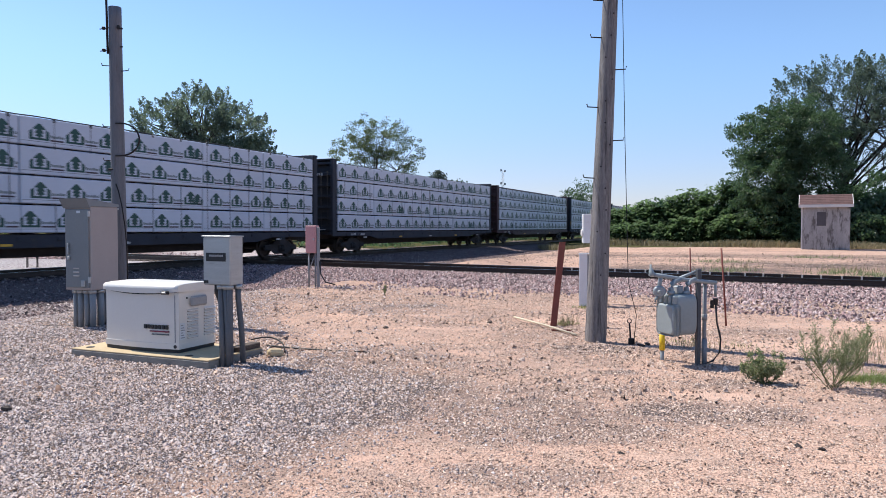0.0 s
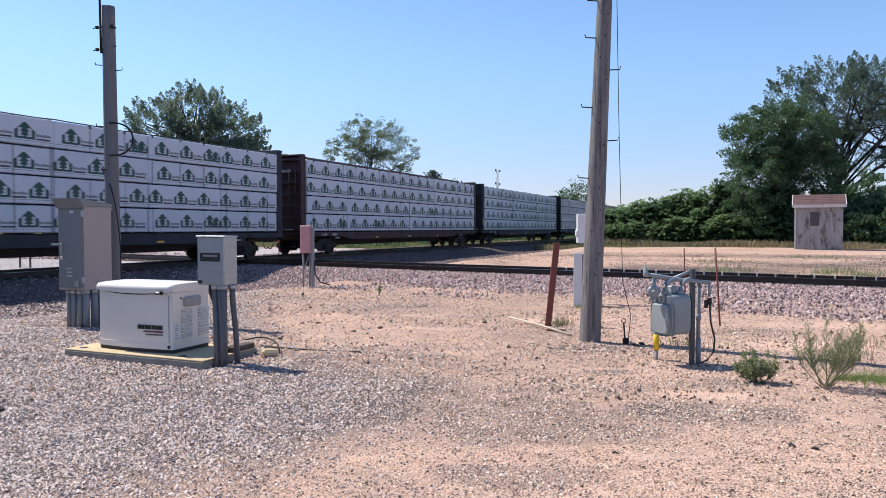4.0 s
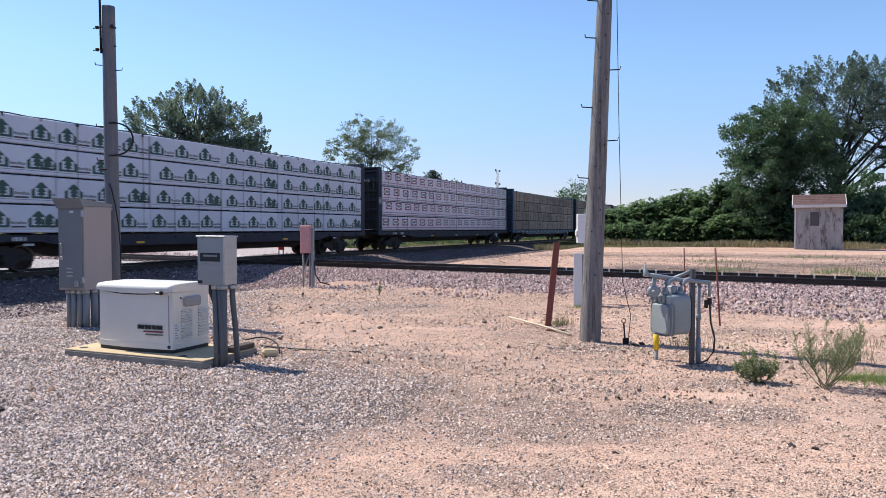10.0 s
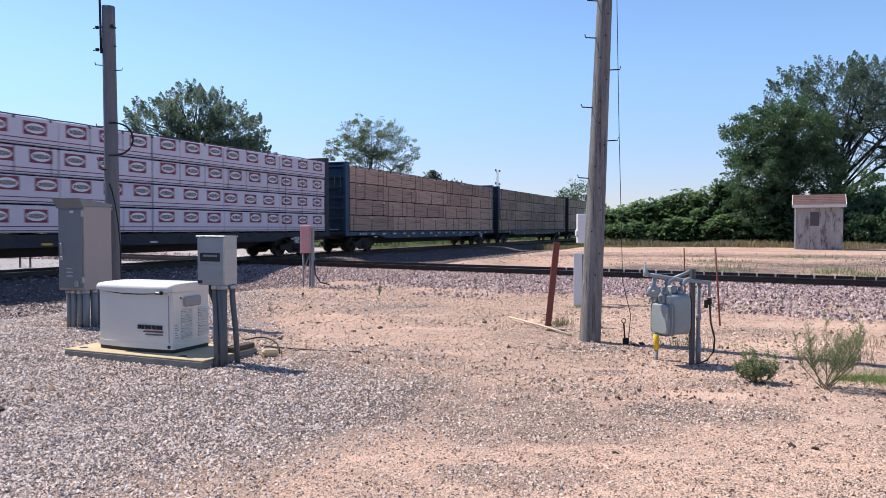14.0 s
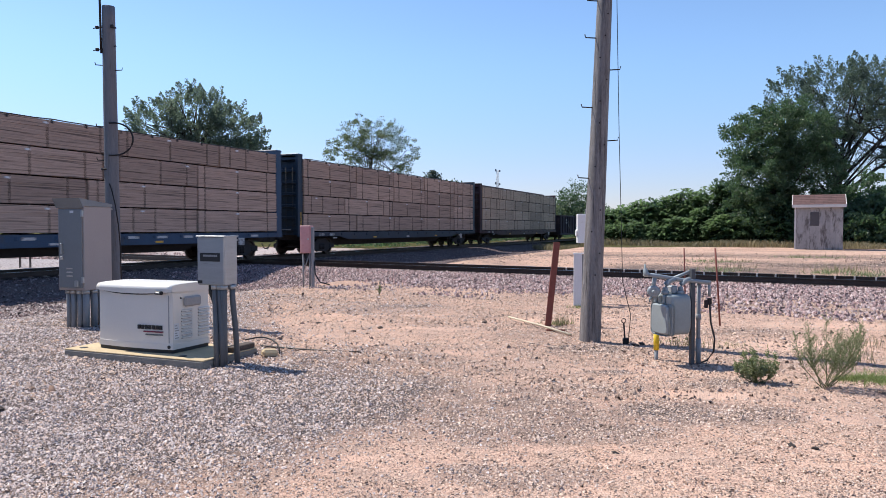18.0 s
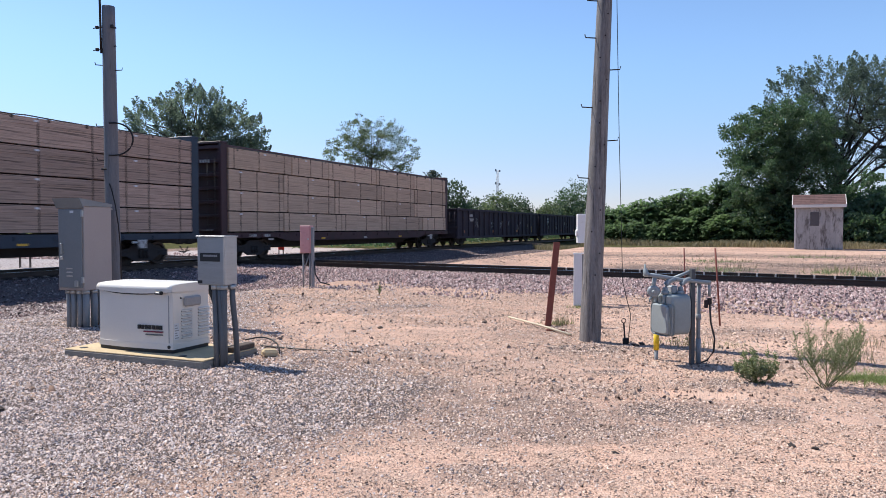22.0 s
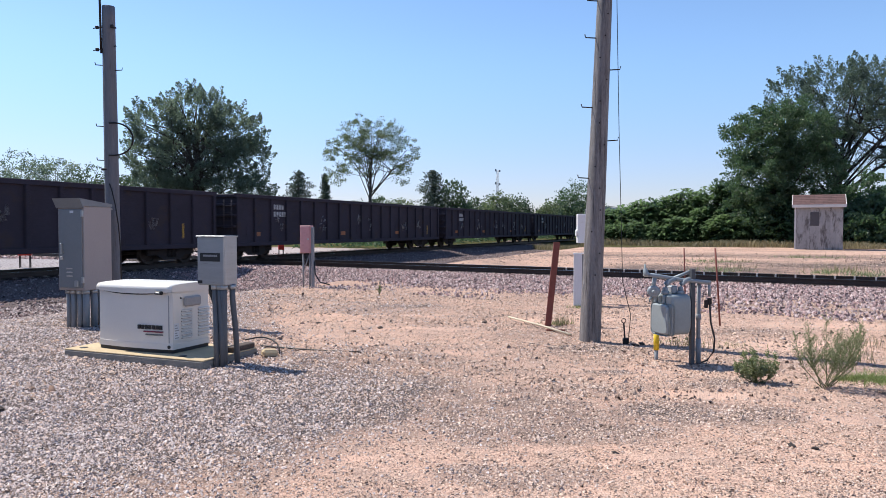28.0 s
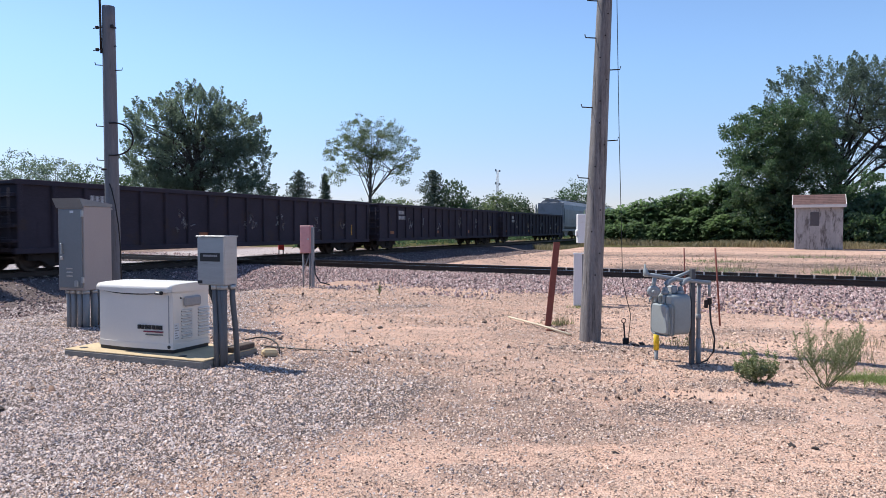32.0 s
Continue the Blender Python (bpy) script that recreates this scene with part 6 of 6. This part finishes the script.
part("exhaust_hood", boxes(((-0.008, 0.18, 0.55), (0.035, 0.47, 0.675), 0.02)), M["vent"], gen)
bm = bmesh.new()
for k in range(6):
    box(bm, (-0.0046, 0.035, 0.175 + 0.03 * k), (-0.0036, 0.10 - 0.012 * (k % 3), 0.187 + 0.03 * k))
tagged(part("label_print", bm, M["vent"], gen), kind="stuff")
part("warning_label", boxes(((-0.008, 0.025, 0.28), (-0.0045, 0.11, 0.36))), M["white"], gen)
part("data_label", boxes(((-0.008, 0.025, 0.16), (-0.0045, 0.11, 0.265))), M["logo_white"], gen)
part("drain_plug", made(rod, [(-0.055, -0.014, 0.078), (-0.055, 0.01, 0.078)], 0.022, 12), M["gen_dark"], gen)
part("screw", made(rod, [(-0.012, 0.14, 0.66), (0.0, 0.14, 0.66)], 0.012, 8), M["gen_dark"], gen)

sw = thing("transfer_switch", pose(-2.53, 8.22, 0, 0, 0, A22), "brushed steel switch box standing on grey conduits", "switch box")
part("box", boxes(((-0.40, 0, 0.93), (0, 0.22, 1.50), 0.008)), M["steel"], sw)
cover = part("cover", boxes(((-0.392, -0.014, 0.94), (-0.008, 0.0, 1.485), 0.004)), M["steel"], sw)
part("nameplate", boxes(((-0.35, -0.019, 1.21), (-0.06, -0.014, 1.31), 0.002)), M["gen_dark"], cover)
bm = boxes(*[((-0.30 + 0.03 * k, -0.0215, 1.265), (-0.277 + 0.03 * k, -0.019, 1.288)) for k in range(7)])
tagged(part("brand_mark", bm, M["vent"], cover), kind="stuff")
part("caution_label", boxes(((-0.385, -0.018, 0.95), (-0.32, -0.014, 0.985))), M["gen_dark"], cover)
part("rain_lip", boxes(((-0.41, -0.025, 1.495), (0.01, 0.23, 1.51), 0.004)), M["steel"], sw)
for k, (x, y, dx, dy, r) in enumerate(((-0.19, 0.05, 0.1, -0.1, 0.034), (-0.12, 0.06, 0.09, -0.07, 0.037), (-0.06, 0.05, 0.03, -0.03, 0.035), (-0.02, 0.15, 0.03, 0.05, 0.034))):
    part("conduit", made(rod, [(x, y, 0.94), (x, y, 0.78), (x + dx * 0.6, y + dy * 0.6, 0.42), (x + dx, y + dy, -0.05)], r, 10), M["conduit_dark"], sw)
    part("fitting", made(rod, [(x, y, 0.88), (x, y, 0.935)], r + 0.014, 10), M["steel"], sw)
part("flex_conduit", made(rod, [(-0.30, 0.12, 0.935), (-0.31, 0.13, 0.84), (-0.27, 0.2, 0.6), (-0.28, 0.2, 0.3), (-0.25, 0.22, 0.08)], 0.036, 10), M["gen_dark"], sw)
part("post", boxes(((-0.2, 0.14, -0.1), (-0.15, 0.19, 0.95))), M["iron"], sw)
hose = thing("black_hose", pose(-2.2, 9.0, 0), "thin black hose lying on the ground", "hose")
part("tube", made(rod, [(-0.35, 0.1, 0.16), (-0.22, 0.14, 0.185), (-0.1, 0.14, 0.185), (0.0, 0.08, 0.165), (0.08, 0.02, 0.125), (0.12, -0.05, 0.075), (0.14, -0.1, 0.02)], 0.010, 6), M["gen_dark"], hose)
part("long_run", made(rod, [(-0.2, 0.35, 0.04), (0.3, 0.2, 0.025), (0.9, 0.02, 0.022), (1.2, -0.05, 0.022)], 0.012, 6), M["gen_dark"], hose)
rag = thing("stone_block", pose(-2.17, 8.82, 0.01, 8, 5, 30), "pale broken stone beside the pad", "stone")
part("lump", made(box, (-0.1, -0.06, -0.02), (0.1, 0.06, 0.08), 0.03), M["concrete"], rag)

# ---- gas meter ----
gas = thing("gas_meter", pose(2.85, 8.35, 0, 0, 0, 8), "grey gas meter hanging from pipes with yellow riser", "gas meter")


def meter_half(bm, x0, x1, y0, y1, z0, z1):
    pts = []
    for k in range(28):
        a = 2 * math.pi * k / 28
        cx, sz = math.cos(a), math.sin(a)
        e = 0.3
        pts.append((abs(cx) ** e * (1 if cx > 0 else -1), abs(sz) ** e * (1 if sz > 0 else -1)))
    mx, mz, hx, hz = (x0 + x1) / 2, (z0 + z1) / 2, (x1 - x0) / 2, (z1 - z0) / 2
    rings = []
    for y, s in ((y0, 0.86), (y0 + 0.02, 0.97), (y0 + 0.05, 1.0), (y1 - 0.05, 1.0), (y1 - 0.02, 0.97), (y1, 0.86)):
        rings.append([bm.verts.new((mx + p[0] * hx * s, y, mz + p[1] * hz * s)) for p in pts])
    for p, q in zip(rings, rings[1:]):
        for k in range(28):
            bm.faces.new((p[k], p[(k + 1) % 28], q[(k + 1) % 28], q[k])).smooth = True
    bm.faces.new(rings[0])
    bm.faces.new(rings[-1])


m_body = pose(-0.16, 0.02, 0, 0, 0, -79)
body = part("case", made(meter_half, -0.165, 0.165, -0.11, 0.175, 0.365, 0.86), M["meter"], gas, at=m_body)
part("front_cover", made(meter_half, -0.168, 0.168, -0.165, -0.06, 0.362, 0.745), M["meter"], body)
part("flange", made(meter_half, -0.182, 0.182, -0.125, -0.100, 0.352, 0.752), M["meter"], body)
for k in range(12):
    a = 2 * math.pi * (k + 0.5) / 12
    x, z = 0.172 * math.cos(a), 0.55 + 0.175 * math.sin(a)
    part("bolt", made(rod, [(x, -0.142, z), (x, -0.122, z)], 0.010, 6), M["pipe"], body)
for k in range(4):
    part("rib", boxes(((-0.145 + 0.08 * k, -0.145, 0.735), (-0.095 + 0.08 * k, 0.0, 0.846), 0.016)), M["meter"], body)
part("index_box", boxes(((-0.055, -0.02, 0.86), (0.055, 0.06, 0.955), 0.015)), M["pipe"], gas, at=m_body)
part("dial_window", boxes(((-0.042, -0.026, 0.875), (0.042, -0.02, 0.942))), M["vent"], gas, at=m_body)
for x0, x1 in ((-0.25, -0.18), (-0.06, 0.01)):
    part("union", made(rod, [(x0, -0.02, 0.84), (x0, -0.02, 0.93), (x0 + 0.012, -0.02, 0.975), (x0 + 0.045, -0.02, 1.01), (x1 + 0.05, -0.01, 1.035)], 0.032, 12), M["pipe"], gas)
    part("union_nut", made(rod, [(x0, -0.02, 0.855), (x0, -0.02, 0.895)], 0.046, 6), M["pipe"], gas)
part("header_pipe", made(rod, [(-0.50, 0.02, 1.10), (-0.30, 0.0, 1.07), (-0.08, -0.01, 1.03), (0.12, -0.02, 1.01), (0.30, -0.04, 0.99)], 0.025, 12), M["pipe"], gas)
part("cross_brace", made(rod, [(-0.13, 0.12, 1.02), (0.11, 0.05, 1.13)], 0.02, 8), M["pipe"], gas)
part("regulator", made(rod, [(-0.475, 0.0, 1.07), (-0.475, 0.01, 1.11), (-0.478, 0.02, 1.135), (-0.48, 0.02, 1.165), (-0.485, 0.02, 1.17), (-0.485, 0.02, 1.22)], [0.026, 0.036, 0.03, 0.022, 0.012, 0.012], 8), M["meter"], gas)
disc = part("regulator_disc", made(rod, [(-0.40, -0.05, 0.89), (-0.395, -0.035, 0.89), (-0.39, 0.0, 0.89), (-0.385, 0.012, 0.89)], [0.055, 0.072, 0.072, 0.05], 16), M["pipe"], gas)
part("regulator_cap", made(rod, [(-0.412, -0.09, 0.89), (-0.40, -0.045, 0.89)], [0.02, 0.03], 10), M["meter"], disc)
part("vent_elbow", made(rod, [(-0.42, -0.03, 0.83), (-0.45, -0.04, 0.80), (-0.45, -0.04, 0.765)], 0.014, 6), M["pipe"], disc)
part("regulator_neck", made(rod, [(-0.38, 0.02, 0.93), (-0.36, 0.02, 1.06)], 0.026, 10), M["pipe"], gas)
part("riser_sleeve", made(rod, [(-0.205, 0.30, 0.12), (-0.205, 0.30, 0.36)], 0.034, 12), M["yellow"], gas)
part("riser_pipe", made(rod, [(-0.205, 0.30, -0.1), (-0.205, 0.30, 0.13)], 0.022, 10), M["pipe"], gas)
part("riser_top", made(rod, [(-0.205, 0.30, 0.35), (-0.21, 0.28, 0.5), (-0.3, 0.22, 0.8), (-0.37, 0.05, 0.88)], 0.022, 10), M["pipe"], gas)
part("support_post", boxes(((0.075, -0.03, -0.15), (0.125, 0.03, 1.16), 0.006)), M["post_grey"], gas)
part("rear_post", made(rod, [(0.19, 0.02, -0.1), (0.19, 0.02, 0.55), (0.19, 0.02, 1.02)], 0.024, 8), M["conduit"], gas)
part("coupling", made(rod, [(0.19, 0.02, 0.53), (0.19, 0.02, 0.60)], 0.034, 8), M["conduit"], gas)
part("base_coupling", made(rod, [(0.19, 0.02, -0.05), (0.19, 0.02, 0.3)], 0.032, 8), M["conduit"], gas)
part("drop_pipe", made(rod, [(0.29, -0.03, 1.0), (0.30, -0.03, 0.82)], 0.018, 8), M["pipe"], gas)
part("valve_lever", boxes(((0.275, -0.045, 0.72), (0.325, -0.015, 0.80), 0.006), ((0.235, -0.04, 0.68), (0.28, -0.02, 0.78), 0.006)), M["iron"], gas)
part("drop_hose", made(rod, [(0.30, -0.03, 0.76), (0.32, -0.03, 0.5), (0.37, -0.03, 0.3), (0.36, -0.03, 0.14), (0.28, -0.03, 0.04), (0.22, 0.0, 0.0)], 0.011, 6), M["gen_dark"], gas)

for ob in gas.children_recursive:
    ob.data.transform(Matrix.Diagonal((1, 1, 0.965, 1)))

# ---- stakes, boxes, litter ----
st = thing("marker_post", pose(1.74, 11.72, -0.05), "leaning faded red steel marker post", "post")
bm = bmesh.new()
for a, b in (((-0.05, -0.012, 0), (0.05, 0.0, 1.42)), ((-0.05, 0, 0), (-0.038, 0.03, 1.42)), ((0.038, 0, 0), (0.05, 0.03, 1.42))):
    box(bm, a, b)
for v in bm.verts:
    v.co.x += 0.145 * v.co.z / 1.42
part("channel", bm, M["rust"], st)
for (x, y), lx, h in (((4.543, 11.565), -0.1, 1.29), ((5.55, 16.2), -0.04, 1.16)):
    sk = thing("rebar_stake", pose(x, y, -0.02), "thin rusty steel stake in the ground", "stake", "rusty stakes")
    part("bar", made(rod, [(0, 0, -0.1), (lx * 0.5, 0, h * 0.5), (lx, 0, h)], 0.015, 6), M["rust"], sk)
bx = thing("pedestal_box", pose(2.72, 14.75, -0.02, 0, 0, -12), "tall white metal pedestal box on the sand", "pedestal box")
part("body", boxes(((0, 0, 0.0), (0.17, 0.2, 1.08), 0.008)), M["white"], bx)
part("side_cover", boxes(((0.17, 0.02, 0.02), (0.29, 0.19, 1.06), 0.008)), M["conduit"], bx)
part("cap", boxes(((-0.01, -0.01, 1.08), (0.30, 0.21, 1.1), 0.004)), M["white"], bx)
bx = thing("meter_box_on_post", pose(2.86, 15.1, 0), "small white box mounted on a wooden post", "meter box")
part("post", boxes(((0.17, 0.0, -0.1), (0.26, 0.09, 2.0), 0.008)), M["pole_grey"], bx)
bd = part("body", boxes(((0.0, -0.05, 1.28), (0.17, 0.12, 1.90), 0.01)), M["white"], bx)
part("lens", made(rod, [(-0.03, 0.03, 1.5), (0.0, 0.03, 1.5)], 0.07, 12), M["white"], bd)

sg = thing("control_box", pose(-3.68, 19.3, 0.0, 0, 0, -10), "faded pink metal control box on three legs", "control box")
part("body", boxes(((-0.18, -0.12, 0.92), (0.12, 0.12, 1.67), 0.01)), M["pink"], sg)
dr = part("door", boxes(((-0.165, -0.135, 0.95), (0.09, -0.12, 1.64), 0.005)), M["pink"], sg)
part("knob", made(rod, [(0.06, -0.16, 1.3), (0.06, -0.135, 1.3)], 0.025, 8), M["steel"], dr)
part("side_channel", boxes(((0.13, -0.1, 0.0), (0.19, 0.0, 1.62), 0.005)), M["conduit"], sg)
for x in (-0.13, 0.06):
    part("leg", made(rod, [(x, 0, -0.1), (x, 0, 0.94)], 0.026, 8), M["conduit"], sg)
part("brace", made(rod, [(0.05, 0, 0.9), (-0.12, 0, 0.45)], 0.016, 6), M["conduit"], sg)
part("cable", made(rod, [(0.2, -0.05, 0.7), (0.24, -0.08, 0.35), (0.4, -0.15, 0.14), (0.7, -0.25, 0.09)], 0.018, 6), M["gen_dark"], sg)

sk = thing("wooden_stick", pose(1.153, 12.43, 0.02), "long bleached wooden stick lying on the sand", "stick")
part("shaft", made(rod, [(0, 0, 0.02), (0.4, -1.1, 0.025), (0.72, -2.1, 0.02)], 0.018, 6), M["wood"], sk)
sk = thing("drain_cover", pose(1.62, 10.9, 0.015, 0, 0, 2), "rusty perforated metal strip on the sand", "metal strip")
bm = bmesh.new()
box(bm, (-0.02, 0.0, 0), (0.3, 0.012, 0.012))
box(bm, (-0.02, 0.07, 0), (0.3, 0.082, 0.012))
for k in range(9):
    box(bm, (-0.02 + 0.037 * k, 0.0, 0.0), (-0.005 + 0.037 * k, 0.08, 0.011))
part("strip", bm, M["rust"], sk)
g = random.Random(9)
for x, y, s in ((1.215, 4.97, 0.035), (-2.1, 11.9, 0.05), (-1.0, 11.3, 0.05), (2.62, 9.6, 0.06), (2.75, 9.75, 0.05), (-1.15, 9.4, 0.04), (-0.9, 9.5, 0.05), (2.55, 5.15, 0.04), (2.7, 5.1, 0.035), (-4.9, 7.0, 0.045), (-3.9, 6.2, 0.05), (0.7, 12.0, 0.05), (2.0, 9.4, 0.03)):
    rk = thing("loose_rock", pose(x, y, 0.0, g.uniform(-10, 10), g.uniform(-10, 10), g.uniform(0, 360)), "small dark loose rock on the ground", "rock", "loose rocks")
    bm = bmesh.new()
    bmesh.ops.create_icosphere(bm, subdivisions=1, radius=s)
    for v in bm.verts:
        v.co *= g.uniform(0.7, 1.25)
        v.co.z *= 0.7
    part("rock", bm, M["dark_rock"] if s < 0.05 else M["tie"], rk)


motions()
